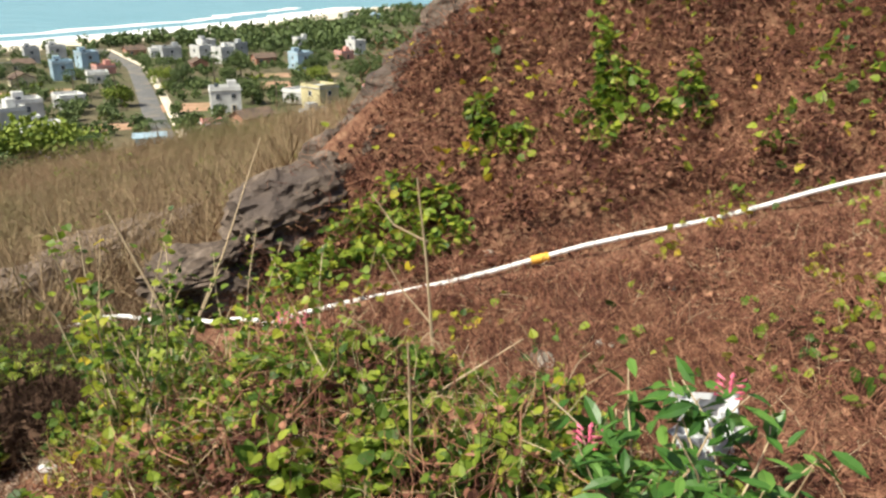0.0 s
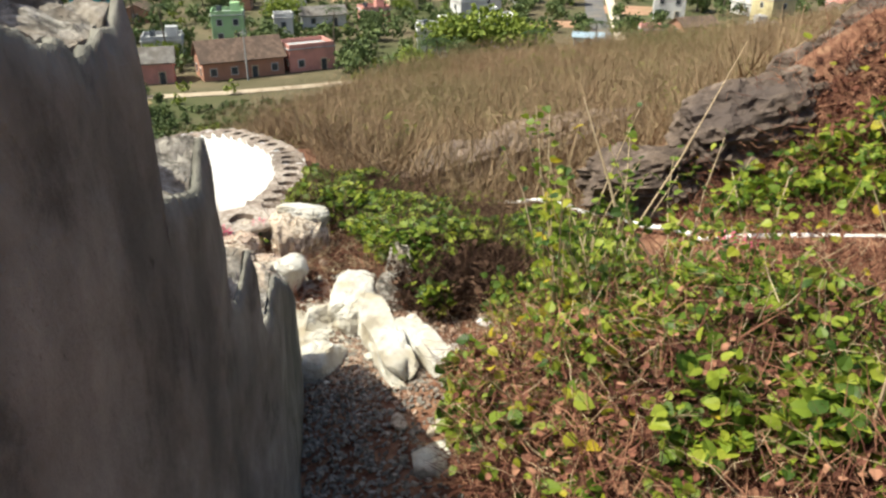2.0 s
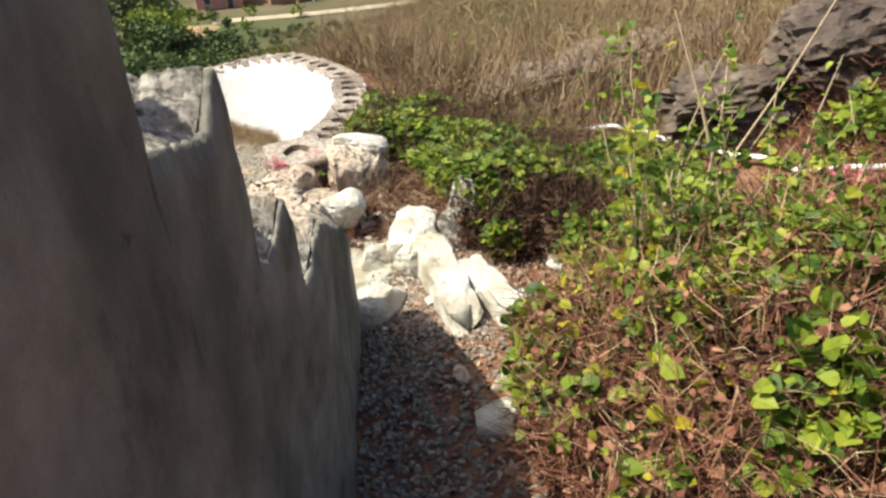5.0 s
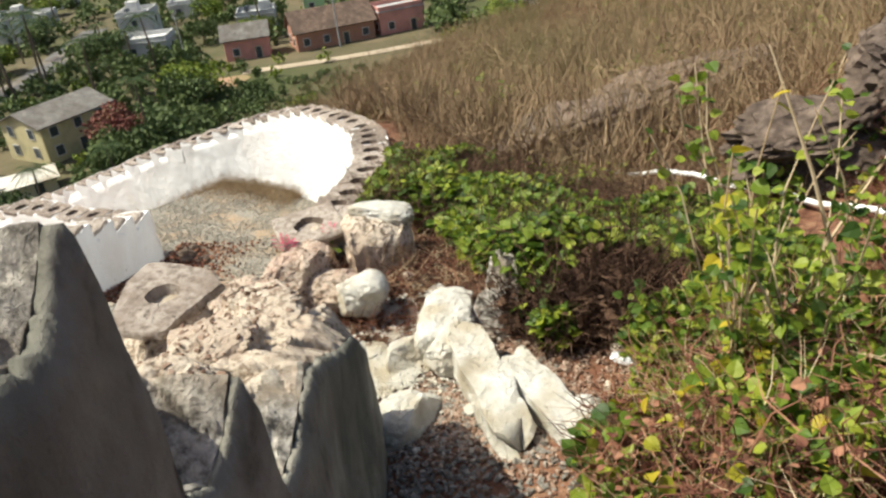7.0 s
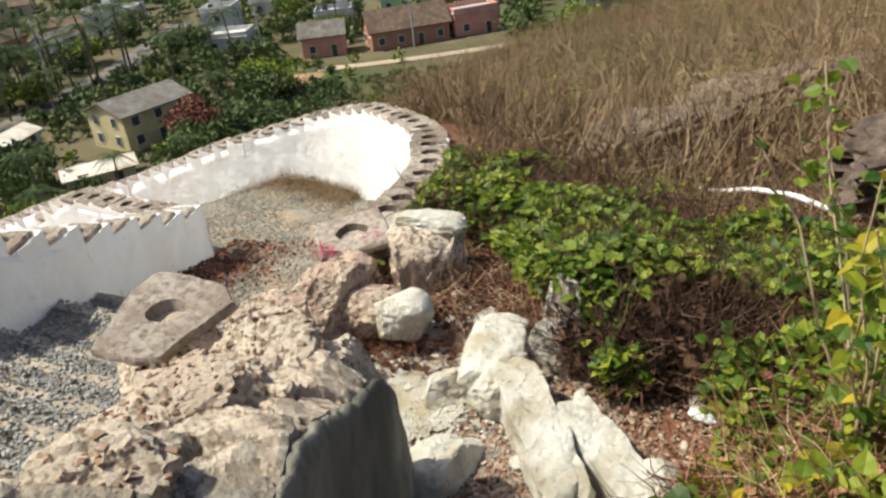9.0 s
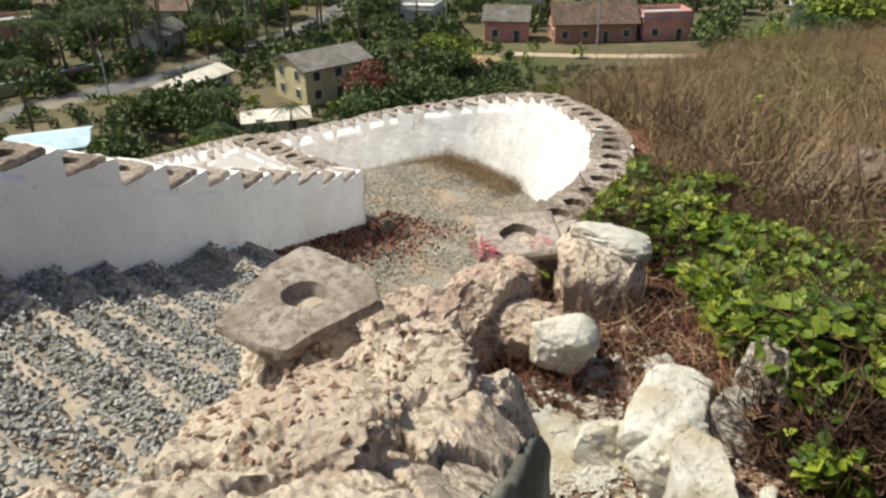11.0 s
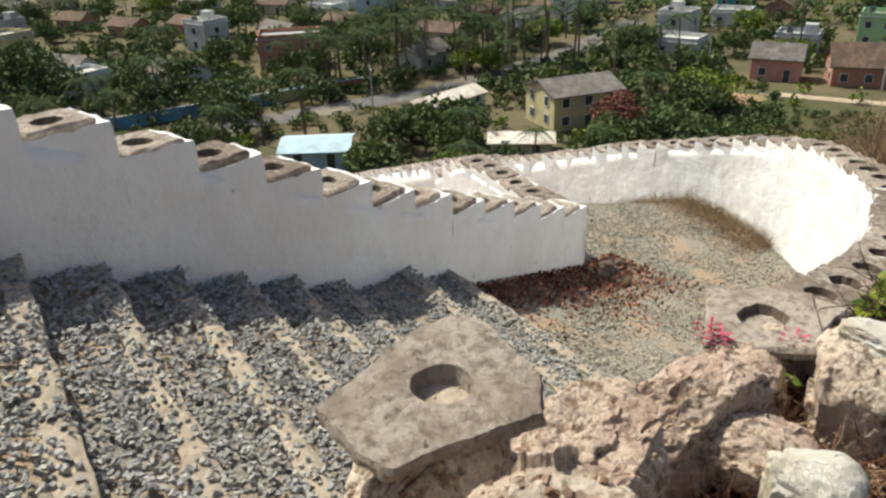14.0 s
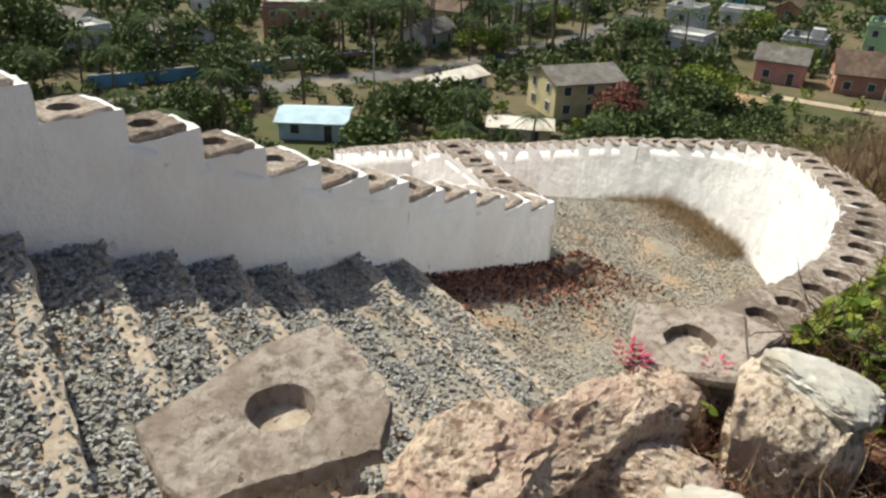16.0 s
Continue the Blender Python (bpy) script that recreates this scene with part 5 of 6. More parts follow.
for k, (x, y, q) in enumerate([(-5.72, 3.78, .09), (-5.6, 3.68, .06), (-5.8, 3.92, .06), (-5.5, 3.8, .045)]):
    rock("rubble_stone", "small dark brown stone at a wall's foot", (x, y, float(slope_z(x, y)) + q * .4), (q, q * .8, q * .7), (0, 0, 50 * k), DARKROCK, 110 + k, group="stones at the wall's foot")

rng = random.Random(31)
for k in range(46):
    x, y = (rng.gauss(-1.75, .3), rng.gauss(2.15, .2)) if k < 26 else (rng.gauss(-2.5, .18), rng.gauss(2.5, .22)) if k < 38 else (rng.gauss(-1.15, .15), rng.gauss(1.6, .2))
    q = rng.uniform(.014, .04)
    rock("loose_stone", "small brown stone lying on the path's edge", (x, y, float(ground_z(x, y)) + q * .35), (q, q * rng.uniform(.6, .9), q * rng.uniform(.5, .8)), (0, 0, rng.uniform(0, 360)), RUBBLE if k % 4 else LIMEROCK, 200 + k, sub=3, category="stone", group="loose stones on the path")

# ---- the town on the plain ----
def gable_bm(w, d, h, over=.5):
    """A pitched roof with eaves and thickness, its ridge along x."""
    bm = bmesh.new()
    a, b, t = w / 2 + over, d / 2 + over, .18
    dn = h * over / (d / 2)
    top = [(-a, -b, -dn), (a, -b, -dn), (a, 0, h), (-a, 0, h), (-a, b, -dn), (a, b, -dn)]
    V = [bm.verts.new(p) for p in top] + [bm.verts.new((x, y, z - t)) for x, y, z in top]
    for f in ((0, 1, 2, 3), (3, 2, 5, 4), (7, 6, 9, 8), (8, 9, 10, 11), (0, 6, 7, 1), (4, 5, 11, 10), (0, 3, 9, 6), (3, 4, 10, 9), (2, 1, 7, 8), (5, 2, 8, 11)):
        bm.faces.new([V[i] for i in f])
    return bm


def opening(parent, name, x, y, z, w, h, face, frame_mat, pane_mat):
    """A window or door: a frame with a sunk dark pane, on the wall that faces -y, +y, -x or +x."""
    rz = {"-y": 0, "+y": 180, "-x": -90, "+x": 90}[face]
    m = pose(x, y, z, 0, 0, rz)
    o = part(name, box_bm(w + .24, .1, h + .24, (0, -.05, -.12)), frame_mat, parent, m=m)
    part("pane", box_bm(w, .06, h, (0, -.09, 0)), pane_mat, o)
    return o


def house(name, label, at, w, d, storeys, turn, paint, roof="flat", roof_mat=None, rise=1.6, sh=3.0, group="houses of the town", z=None, extras=True, category="house", bays=3.2):
    """A plastered house: body, roof or parapet, windows on each storey, a door, a stair head or tank."""
    z = float(ground_z(at[0], at[1])) if z is None else z
    hs = thing(name, label, category, pose(at[0], at[1], z - .1, 0, 0, turn), group=group)
    H = storeys * sh
    part("body", box_bm(w, d, H + .1, (0, 0, 0), .06), PAINT[paint], hs)
    if roof == "flat":
        r = part("roof", box_bm(w + .5, d + .5, .16, (0, 0, H + .1)), PAINT["grey"] if paint != "white" else PAINT["white"], hs)
        for nm, sx, sy, px, py in (("parapet", w, .18, 0, -d / 2 + .09), ("parapet", w, .18, 0, d / 2 - .09), ("parapet", .18, d - .36, -w / 2 + .09, 0), ("parapet", .18, d - .36, w / 2 - .09, 0)):
            part(nm, box_bm(sx, sy, .8, (px, py, H + .26)), PAINT[paint], r)
        if extras:
            part("stair_head", box_bm(w * .3, d * .35, 2.1, (w * .25, d * .15, H + .26), .05), PAINT[paint], hs)
            part("water_tank", tube_bm([(-w * .25, d * .2, H + .26), (-w * .25, d * .2, H + 1.5)], .6, 12), PANE, hs, "black plastic water tank")
    else:
        g = gable_bm(w, d, rise)
        part("roof", g, roof_mat or TILE, hs, m=pose(0, 0, H + .1 + .12))
        for sx in (-1, 1):
            bm = bmesh.new()
            v = [bm.verts.new((sx * w / 2 * .99 + q, y, zz)) for q in (0, -sx * .2) for y, zz in ((-d / 2, H + .05), (d / 2, H + .05), (0, H + rise * .98))]
            bm.faces.new(v[:3])
            bm.faces.new(v[3:][::-1])
            for i in range(3):
                bm.faces.new((v[i], v[(i + 1) % 3], v[3 + (i + 1) % 3], v[3 + i]))
            part("gable", bm, PAINT[paint], hs)
    for k in range(storeys):
        for fc, L, D in (("-y", w, d), ("+y", w, d), ("-x", d, w), ("+x", d, w)):
            n = max(1, int(L / bays))
            for i in range(n):
                u = -L / 2 + L * (i + .5) / n
                x, y = {"-y": (u, -d / 2), "+y": (u, d / 2), "-x": (-w / 2, u), "+x": (w / 2, u)}[fc]
                if k == 0 and i == n // 2 and fc == "-y":
                    opening(hs, "door", x, y, .1, 1.0, 2.05, fc, PAINT["cream"], PANE)
                else:
                    opening(hs, "window", x, y, k * sh + 1.0, 1.1, 1.25, fc, PAINT["white"], PANE)
    return hs


# houses that stand out
house("apartment_tower", "tall white and pale blue apartment block with green side", (-203, 184), 17, 15, 9, 48, "white", sh=2.9, category="apartment block", bays=2.6, group="town landmarks")
house("apartment_tower", "tall pale green apartment block beside a white one", (-193, 194), 5, 13, 9, 48, "green", sh=2.85, category="apartment block", extras=False, group="town landmarks")
house("hall", "long low building with a dark brown tiled roof", (-101.8, 111.5), 15, 8, 1, 54, "brick", "gable", TILE, 3.0, 3.6, group="town landmarks")
house("pink_house", "square pink house with a flat roof beside a hall", (-93.9, 121.9), 9, 6.5, 1, 56, "pink", sh=4.2, extras=False, group="town landmarks")
house("pink_house", "narrow pink house with a grey sheet roof", (-112, 99.5), 8, 5.5, 1, 43, "pink", "gable", SHEET, 2.0, 4.0, group="town landmarks")
house("yellow_house", "two-storey pale yellow house with a dark sheet roof", (-103, 55), 11, 9, 2, 92, "yellow", "gable", SHEET, 1.5, 2.6, group="town landmarks")
house("shed", "low shed with a pale sheet roof", (-92.5, 42), 8, 4.5, 1, 66, "cream", "gable", PALEROOF, .7, 2.0, group="town landmarks")
house("shed", "long low shed with a pale cream roof", (-116, 39), 14, 5, 1, 118, "white", "gable", PALEROOF, .9, 2.2, group="town landmarks")
house("hut", "small pale hut with a cement sheet roof", (-100, 16), 8.5, 7, 1, 72, "sky", "gable", PAINT["sky"], .8, 2.4, group="town landmarks")
house("teal_house", "bright teal painted house", (-184, 147), 10, 8, 2, 50, "teal", group="town landmarks")
house("green_house", "light green painted house with a flat roof", (-126, 136), 7, 7, 2, 40, "green", group="town landmarks")
house("white_house", "large white house with terraces", (-139, 173), 11, 8, 2, 40, "white", group="town landmarks")
house("grey_house", "grey plastered house with a flat roof", (-129, 119), 8, 7, 1, 42, "grey", group="town landmarks")
house("white_house", "small white block house", (-112, 138), 4, 4, 2, 40, "white", extras=False, group="town landmarks")
house("white_house", "white house with a pale roof beside a road", (-45, 214), 8, 6, 2, 15, "white", group="town landmarks")
house("pink_shed", "small bright pink shed in the grass", (-41, 178), 4.5, 3.5, 1, 20, "pink", extras=False, group="town landmarks")
house("blue_shed", "low shed under a bright blue tarpaulin roof", (-52, 168), 6, 4, 1, 15, "blue", "gable", PAINT["blue"], .6, 2.2, group="town landmarks")
house("ruin", "unfinished brown brick building", (-163, 22), 12, 8, 2, 80, "brick", extras=False, group="town landmarks")

# common kinds of house, each built once and then repeated
kinds = []
for i, (w, d, st, pt, rf, rm, lab) in enumerate([
    (9, 7, 1, "white", "flat", None, "white plastered house with a flat roof"), (7, 7, 2, "white", "flat", None, "two-storey white house with a parapet"), (10, 7, 1, "cream", "gable", TILE, "cream house with a brown tiled roof"),
    (8, 6, 2, "grey", "flat", None, "two-storey grey house with a parapet"), (9, 6, 1, "brick", "gable", TILE, "brick house with a brown tiled roof"), (8, 7, 2, "blue", "flat", None, "two-storey pale blue house"),
    (11, 6, 1, "white", "gable", SHEET, "white house with a grey sheet roof"), (7, 6, 1, "pink", "flat", None, "small pink house with a flat roof"), (8, 7, 2, "yellow", "flat", None, "two-storey pale yellow house")]):
    kinds.append(house("house", lab, (-250 - 14 * i, 60 + 9 * i), w, d, st, 30 + 5 * i, pt, rf, rm, bays=4.4, extras=i % 2 == 1))

rng = random.Random(12)
taken = [(-203, 184, 18), (-102, 111, 11), (-94, 122, 7), (-112, 99, 7), (-103, 55, 10), (-92, 42, 7), (-116, 39, 9), (-100, 16, 9), (-184, 147, 9), (-126, 136, 8), (-139, 173, 10), (-129, 119, 8), (-112, 138, 5), (-45, 214, 9), (-41, 178, 7), (-52, 168, 7), (-163, 22, 11)]
ROAD = [(-46, 160), (-60, 200), (-79, 256), (-105, 330), (-150, 420)]
WALLROAD = [(-108, -34), (-117, -12), (-123, 12), (-130, 45), (-150, 80), (-175, 110)]
FIELDS = [(-128, 212, 40, 14, 35), (-55, 222, 22, 16, 15), (-70, 190, 16, 10, 15), (-118, 250, 40, 12, 30), (-30, 200, 24, 9, 5), (-35, 300, 30, 14, 5), (-106, 82, 16, 7, 40), (-40, 270, 14, 20, 10)]


def near_line(x, y, line, r):
    for (a, b), (c, d) in zip(line, line[1:]):
        t = max(0, min(1, ((x - a) * (c - a) + (y - b) * (d - b)) / ((c - a) ** 2 + (d - b) ** 2)))
        if math.hypot(x - a - t * (c - a), y - b - t * (d - b)) < r:
            return True
    return False


def free(x, y, r, fields=True):
    if any(math.hypot(x - a, y - b) < r + c for a, b, c in taken) or near_line(x, y, ROAD, r + 3) or near_line(x, y, WALLROAD, r + 3):
        return False
    if fields and any(abs((x - a) * math.cos(radians(t)) + (y - b) * math.sin(radians(t))) < w / 2 + r and abs(-(x - a) * math.sin(radians(t)) + (y - b) * math.cos(radians(t))) < d / 2 + r for a, b, w, d, t in FIELDS):
        return False
    return shore(np.array(x), np.array(y)) > 48 + r


made = 0
for tries in range(6000):
    yaw, dist = radians(rng.uniform(-8, 108)), rng.uniform(105, 420) if rng.random() < .85 else rng.uniform(400, 1000)
    x, y = -math.sin(yaw) * dist, math.cos(yaw) * dist
    if float(ground_z(x, y)) > -31 or not free(x, y, 6):
        continue
    if (yaw > radians(36) and dist < 150) or dist < 140:
        continue
    taken.append((x, y, 6))
    copy_thing(kinds[rng.choice((0, 0, 1, 2, 2, 2, 3, 4, 4, 4, 5, 6, 6, 6, 7, 8) if yaw > .7 else (0, 0, 0, 1, 1, 1, 2, 2, 3, 3, 4, 4, 5, 6, 6, 7, 8))], pose(x, y, TOWN_Z - .1, 0, 0, rng.choice((30, 40, 48, 120, 130)) + rng.uniform(-8, 8)))
    made += 1
    if made > 140:
        break


# trees
def leaf_ball(centres, n, size, rng):
    P = []
    for c, r in centres:
        k = max(8, int(n * r ** 2 / sum(q ** 2 for _, q in centres)))
        d = rng.normal(0, 1, (k, 3))
        d /= np.linalg.norm(d, axis=1)[:, None]
        P.append(np.array(c) + d * r * rng.uniform(.55, 1.12, (k, 1)) * np.array((1, 1, .75)))
    P = np.concatenate(P)
    return P, turns(len(P), 2.2, rng), size * rng.uniform(.6, 1.4, len(P))


TUFT_V = [(0, 0, 0), (.5, .35, .12), (0, 1, -.1), (-.5, .35, .12), (.1, .4, -.35)]
TUFT_F = [(0, 1, 2), (0, 2, 3), (0, 1, 4), (1, 2, 4)]


def tree(name, label, at, height, spread, seed, material, n=900, group="trees of the town", leaf=.55):
    rng = np.random.default_rng(seed)
    t = thing(name, label, "tree", pose(at[0], at[1], float(ground_z(at[0], at[1])) - .1), group=group)
    bm = tube_bm([(0, 0, 0), (.1, .05, height * .25), (.05, -.1, height * .5)], [.28, .2, .14], 7)
    cs = []
    for i in range(6):
        a = 6.283 * i / 6 + rng.uniform(-.4, .4)
        c = (math.cos(a) * spread * rng.uniform(.3, .6), math.sin(a) * spread * rng.uniform(.3, .6), height * rng.uniform(.48, .8))
        tube_bm([(.05, -.1, height * .4), (c[0] * .6, c[1] * .6, c[2] * .85), c], [.12, .07, .03], 5, bm)
        cs.append((c, spread * rng.uniform(.3, .48)))
    cs.append(((0, 0, height * .8), spread * .42))
    part("trunk", bm, BARK, t)
    P, R, S = leaf_ball(cs, n, leaf, rng)
    part("crown", scatter("crown", TUFT_V, TUFT_F, P, R, S, material), parent=t)
    return t


def palm(name, label, at, height, seed):
    rng = np.random.default_rng(seed)
    t = thing(name, label, "palm tree", pose(at[0], at[1], float(ground_z(at[0], at[1])) - .1), group="coconut palms")
    lean = rng.uniform(-.8, .8, 2)
    pts = [(lean[0] * f * f, lean[1] * f * f, height * f) for f in np.linspace(0, 1, 7)]
    part("trunk", tube_bm(pts, [.22 - .1 * f for f in np.linspace(0, 1, 7)], 7), BARK, t)
    V, F3 = [], []
    top = np.array(pts[-1])
    for i in range(18):
        a = 6.283 * i / 18 + rng.uniform(-.2, .2)
        up, L = rng.uniform(-.2, 1.1), rng.uniform(2.6, 3.6)
        d, sd = np.array((math.cos(a), math.sin(a), 0)), np.array((-math.sin(a), math.cos(a), 0))
        for k in range(12):
            f = (k + .5) / 12
            c = top + d * L * f + np.array((0, 0, up * f * 1.6 - 2.1 * f * f))
            w = .75 * math.sin(math.pi * (f * .85 + .12))
            for s in (-1, 1):
                b = len(V)
                V += [c, c + d * .16, c + sd * s * w + d * .35 - np.array((0, 0, .35 * w + .1))]
                F3.append((b, b + 1, b + 2))
    part("crown", mesh_np("crown", V, F3, PALMLEAF), parent=t)
    return t


trees = [tree("tree", "dark green broadleaf tree among houses", (-320 - 9 * i, -30 + 12 * i), h, s, 70 + i, TREELEAF) for i, (h, s) in enumerate([(7, 5), (6, 5.5), (9, 5.5), (5, 4.5)])]
limes = [tree("tree", "bright green leafy tree at the hill's foot", (-330 - 8 * i, -60 + 10 * i), h, s, 90 + i, LIMELEAF) for i, (h, s) in enumerate([(5, 5), (6, 6)])]
palms = [palm("palm", "tall coconut palm with a drooping crown", (-340, -80 + 9 * i), h, 50 + i) for i, h in enumerate([9, 11, 8])]


def plant(src, x, y, k, rz):
    z = float(ground_z(x, y))
    copy_thing(src, pose(x, y, z - .1, 0, 0, rz)).scale = (k, k, k)


made = 0
for tries in range(20000):
    yaw, dist = radians(rng.uniform(-9, 112)), 75 + 230 * rng.random()
    x, y = -math.sin(yaw) * dist, math.cos(yaw) * dist
    if not free(x, y, 2.2) or float(ground_z(x, y)) > -28 or (.58 < math.atan2(-x, y) < .92 and math.hypot(x, y) < 142):
        continue
    pick = rng.random()
    plant(rng.choice(palms) if pick < .45 else rng.choice(trees) if pick < .92 else rng.choice(limes), x, y, rng.uniform(.7, 1.15), rng.uniform(0, 360))
    made += 1
    if made > 300:
        break
# palms in a row behind the painted wall, and the trees on the slope below the landing
for i in range(40):
    plant(palms[i % 3], -134 - rng.uniform(0, 26), 20 + i * 1.4 + rng.uniform(-4, 4), rng.uniform(.9, 1.3), 40 * i)
for i in range(60):
    x, y = -84 + rng.uniform(-8, 18), 70 + rng.uniform(-38, 12)
    if free(x, y, 1.0, False) and math.atan2(-x, y) > .92:
        plant(rng.choice(trees + limes[:1]), x, y, rng.uniform(.45, .85), 33 * i)
for x, y, k, src in [(-66, 142, 1.7, limes[1]), (-72, 140, 1.6, limes[0]), (-59, 143, 1.4, limes[1]), (-100, 76, 1.0, limes[1]), (-96, 73, .8, trees[1]), (-138, 56, .9, limes[0]), (-150, -24, 1.3, trees[2]), (-146, -20, 1.2, trees[1]), (-156, -28, 1.3, trees[0]), (-143, -8, 1.0, trees[1]), (-150, 0, 1.1, trees[3]), (-105, 3, .8, trees[1]), (-101, 26, .8, trees[0]), (-97, 30, .8, trees[2]), (-95, 22, .6, limes[0]), (-104, 30, .9, trees[3])]:
    plant(src, x, y, k, 77 * k)
REDLEAF = mat("red_bract", [(.16, .05, .04), (.26, .09, .07), (.12, .10, .03)], .8, .7, 0, island=.5, spread=.9)
tree("flowering_tree", "tall bougainvillea with reddish brown bracts", (-91, 56), 7.5, 4.2, 33, REDLEAF, 1200, "town landmarks", .4)

# the mass of trees between the houses, and far groves
rng2 = np.random.default_rng(9)


def grove(name, label, n, lo, hi, a0, a1, tufts, size, spread, material, seed, keep):
    """Crowns of many leaf tufts, too many and too far to count."""
    g = np.random.default_rng(seed)
    a, r = np.radians(g.uniform(a0, a1, n)), g.uniform(lo, hi, n)
    x, y = -np.sin(a) * r, np.cos(a) * r
    k = np.array([bool(keep(p, q)) for p, q in zip(x, y)])
    x, y = x[k], y[k]
    h = g.uniform(.7, 1.3, len(x))
    d = g.normal(0, 1, (len(x), tufts, 3))
    d /= np.linalg.norm(d, axis=2)[:, :, None]
    d *= g.uniform(.35, 1.1, (len(x), tufts, 1)) * np.array((1, 1, .7)) * spread * h[:, None, None]
    P = d + np.stack([x, y, ground_z(x, y) + spread * .95 * h], 1)[:, None, :]
    P = P.reshape(-1, 3)
    thing(name, label, "woods", kind="stuff", data=scatter(name, TUFT_V, TUFT_F, P, turns(len(P), 2.2, g), size * g.uniform(.6, 1.4, len(P)), material))


grove("town_trees", "dark green trees crowding between the houses", 2600, 95, 430, -9, 112, 60, .85, 2.1, TREELEAF, 5, lambda x, y: free(x, y, 0.6) and not (math.atan2(-x, y) > 1.0 and math.hypot(x, y) < 128 and y < 50) and float(ground_z(x, y)) < -27 and not (.58 < math.atan2(-x, y) < .92 and math.hypot(x, y) < 142))
grove("town_bushes", "olive green scrub between the houses", 1500, 85, 330, -9, 112, 34, .6, 1.1, LIMELEAF, 6, lambda x, y: free(x, y, 0) and float(ground_z(x, y)) < -26 and math.sin(x * .11) * math.cos(y * .13) > .15)
grove("far_groves", "distant dark green palm groves", 3600, 400, 1150, -14, 50, 22, 2.4, 3.4, TREELEAF, 7, lambda x, y: shore(np.array(x), np.array(y)) > 45 and math.sin(x * .021 + 1) * math.cos(y * .017) > -.45)
grove("yard_scrub", "green scrub around yards at the hill's foot", 2300, 84, 200, 48, 112, 30, .5, .95, TREELEAF, 15, lambda x, y: free(x, y, -.5) and float(ground_z(x, y)) < -24 and math.sin(x * .23 + 1) * math.cos(y * .19) > -.35)
# scrub on the steep slope below the walls
grove("slope_scrub", "green thorny scrub on the slope below the wall", 700, 30, 90, 50, 112, 60, .32, .95, TREELEAF, 8, lambda x, y: not inside(LOW, np.array([x]), np.array([y]))[0] and math.sin(x * .3) * math.cos(y * .27) > -.4)

grove("slope_scrub", "low grey-green scrub at the hill's foot", 1500, 40, 128, 30, 56, 34, .34, .6, TREELEAF, 18, lambda x, y: free(x, y, -.5) and not inside(LOW, np.array([x]), np.array([y]))[0] and float(ground_z(x, y)) < -14 and not near_line(x, y, [(-104, 90), (-93, 99.5), (-85, 108), (-77, 118), (-66, 134)], 3))

grove("slope_shrubs", "low olive shrubs dotting the dry slope", 150, 7.5, 22, 0, 42, 50, .06, .2, LIMELEAF, 19, lambda x, y: inside(SPUR, np.array([x]), np.array([y]))[0] and math.sin(x * .9 + 2) * math.cos(y * .7) > .1)

# roads, fields, the painted wall
def ribbon(name, label, line, w, z, material, kind="structure"):
    pts, d = along([(a, b, 0) for a, b in line], 4)
    V, Fq = [], []
    for (x, y, _), (hx, hy) in zip(pts, d):
        V += [(x - hy * w / 2, y + hx * w / 2, z), (x - hy * w / 2 * .9, y + hx * w / 2 * .9, z + .06), (x + hy * w / 2 * .9, y - hx * w / 2 * .9, z + .06), (x + hy * w / 2, y - hx * w / 2, z)]
    for i in range(len(pts) - 1):
        for k in range(3):
            Fq.append((4 * i + k, 4 * i + k + 1, 4 * i + k + 5, 4 * i + k + 4))
    thing(name, label, "road", kind=kind, data=mesh_np(name, V, Fq, material, True))


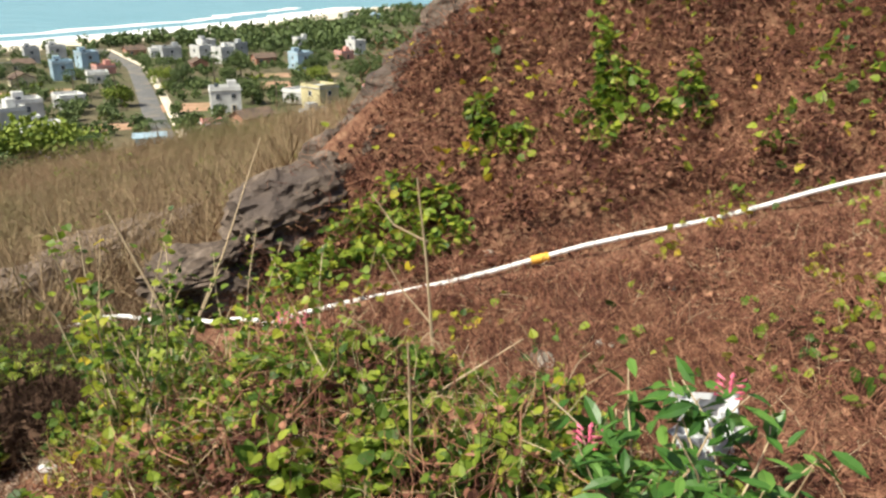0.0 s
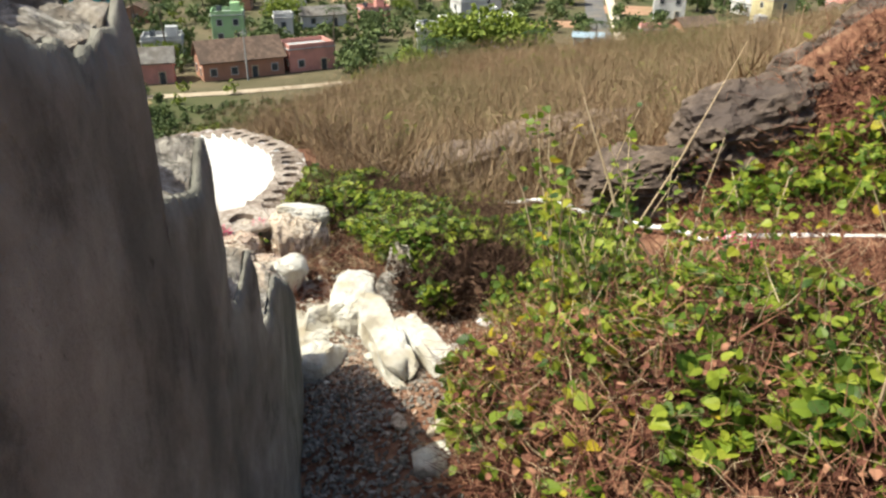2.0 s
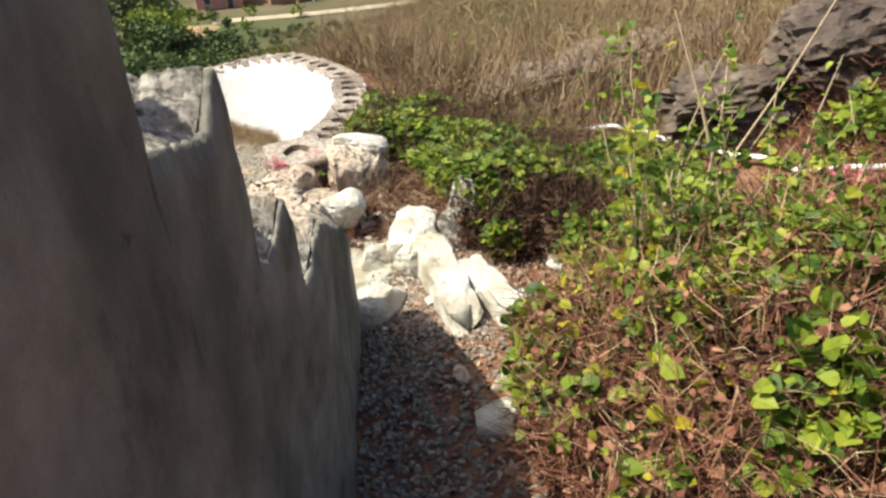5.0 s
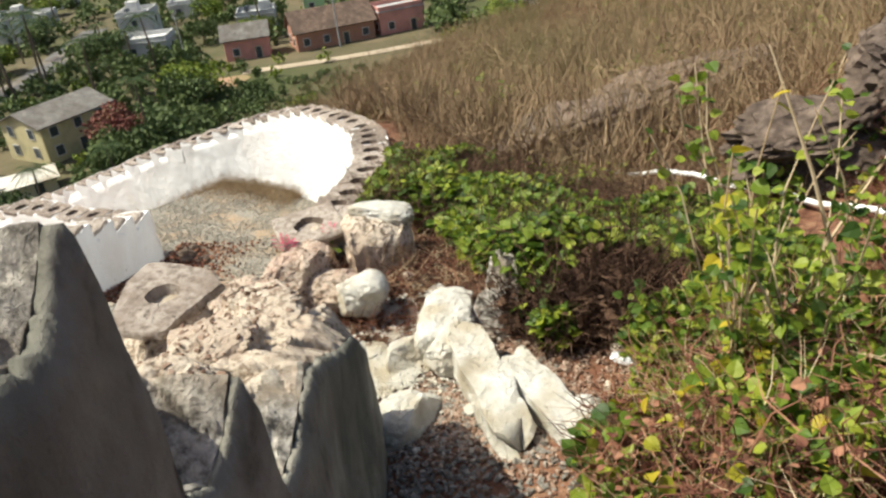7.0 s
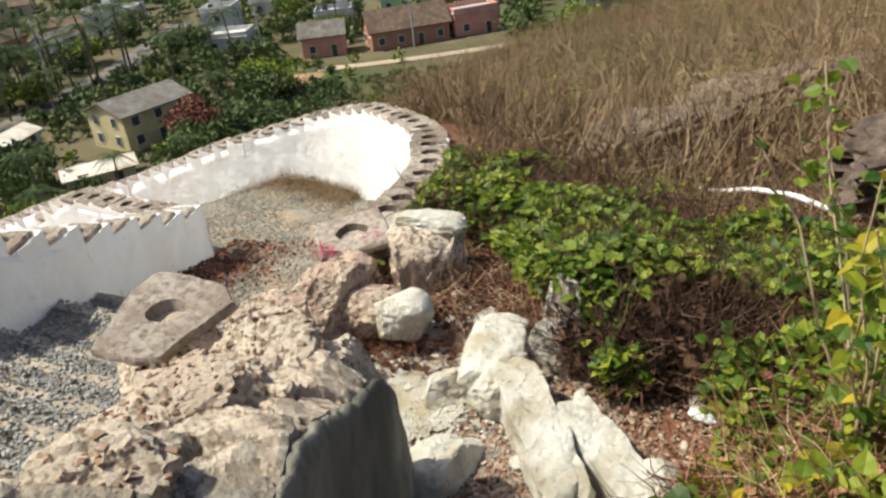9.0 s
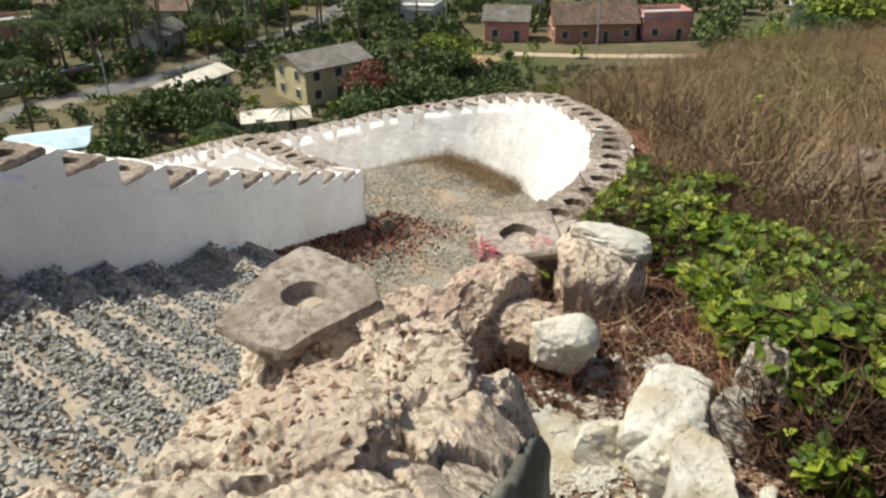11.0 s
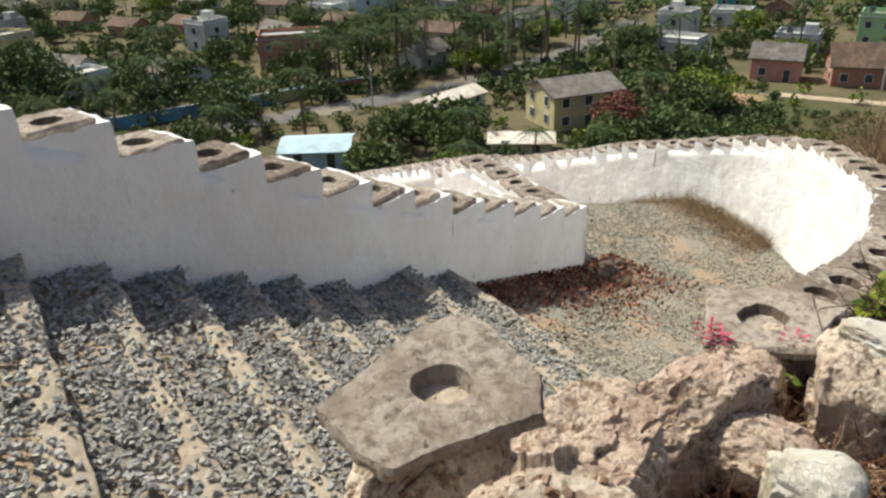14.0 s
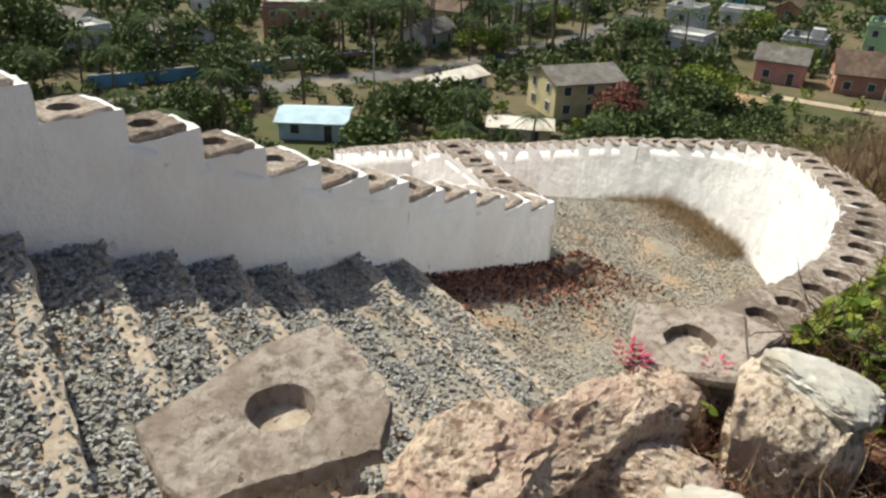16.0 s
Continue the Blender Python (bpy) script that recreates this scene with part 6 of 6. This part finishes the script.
ribbon("road", "straight grey road through the town", ROAD, 5.5, TOWN_Z + .06, ASPHALT)
ribbon("road", "grey road along a painted wall", WALLROAD, 6.5, TOWN_Z + .06, ASPHALT)
ribbon("road_lane", "pale dirt lane at the hill's foot", [(-104, 90), (-93, 99.5), (-85, 108), (-77, 118), (-66, 134)], 2.6, TOWN_Z + .12, LANE)
ribbon("road_shoulder", "pale sandy verge beside a road", [(x + 5, y) for x, y in ROAD], 2.6, TOWN_Z + .05, SAND)
for a, b, w, d, t in FIELDS:
    n = 24
    V = [(0, 0, .12)] + [(w / 2 * math.cos(q) / max(abs(math.cos(q)), abs(math.sin(q))) ** .8 * (1 + .06 * math.sin(5 * q)), d / 2 * math.sin(q) / max(abs(math.cos(q)), abs(math.sin(q))) ** .8, .1) for q in np.linspace(0, 6.2832 * (n - 1) / n, n)]
    thing("field", "bare reddish-brown field between houses", "field", pose(a, b, TOWN_Z, 0, 0, t), kind="structure", data=mesh_np("field", V, [(0, i + 1, (i + 1) % n + 1) for i in range(n)], FIELD))
WALLRED, WALLGOLD = PAINT["brick"], PAINT["yellow"]
pw = thing("painted_wall", "long roadside wall painted blue, yellow and red", "wall")
for (x0, y0), (x1, y1), mt in [((-127, -14), (-129, -5), "azure"), ((-129, -5), (-131, 4), "azure"), ((-131, 4), (-133, 14), "azure"), ((-133, 14), (-135, 22), "yellow"), ((-135, 22), (-137, 31), "brick")]:
    L = math.hypot(x1 - x0, y1 - y0)
    pn = part("panel", box_bm(L, .25, 1.9), PAINT[mt], pw, m=pose((x0 + x1) / 2, (y0 + y1) / 2, TOWN_Z, 0, 0, math.degrees(math.atan2(y1 - y0, x1 - x0))))
    part("capping", box_bm(L, .35, .12, (0, 0, 1.9)), PAINT["white"] if mt == "azure" else PAINT["blue"], pn)
for x, y, h in [(-97, 108, 9), (-121, 92, 9), (-118, 28, 8), (-140, 60, 14)]:
    ps = thing("utility_pole", "grey concrete utility pole with a crossarm", "pole", pose(x, y, TOWN_Z), group="utility poles")
    part("post", tube_bm([(0, 0, 0), (0, 0, h)], [.16, .1], 8), PAINT["grey"], ps)
    part("crossarm", box_bm(1.6, .1, .1, (0, 0, h - .6)), PAINT["grey"], ps)
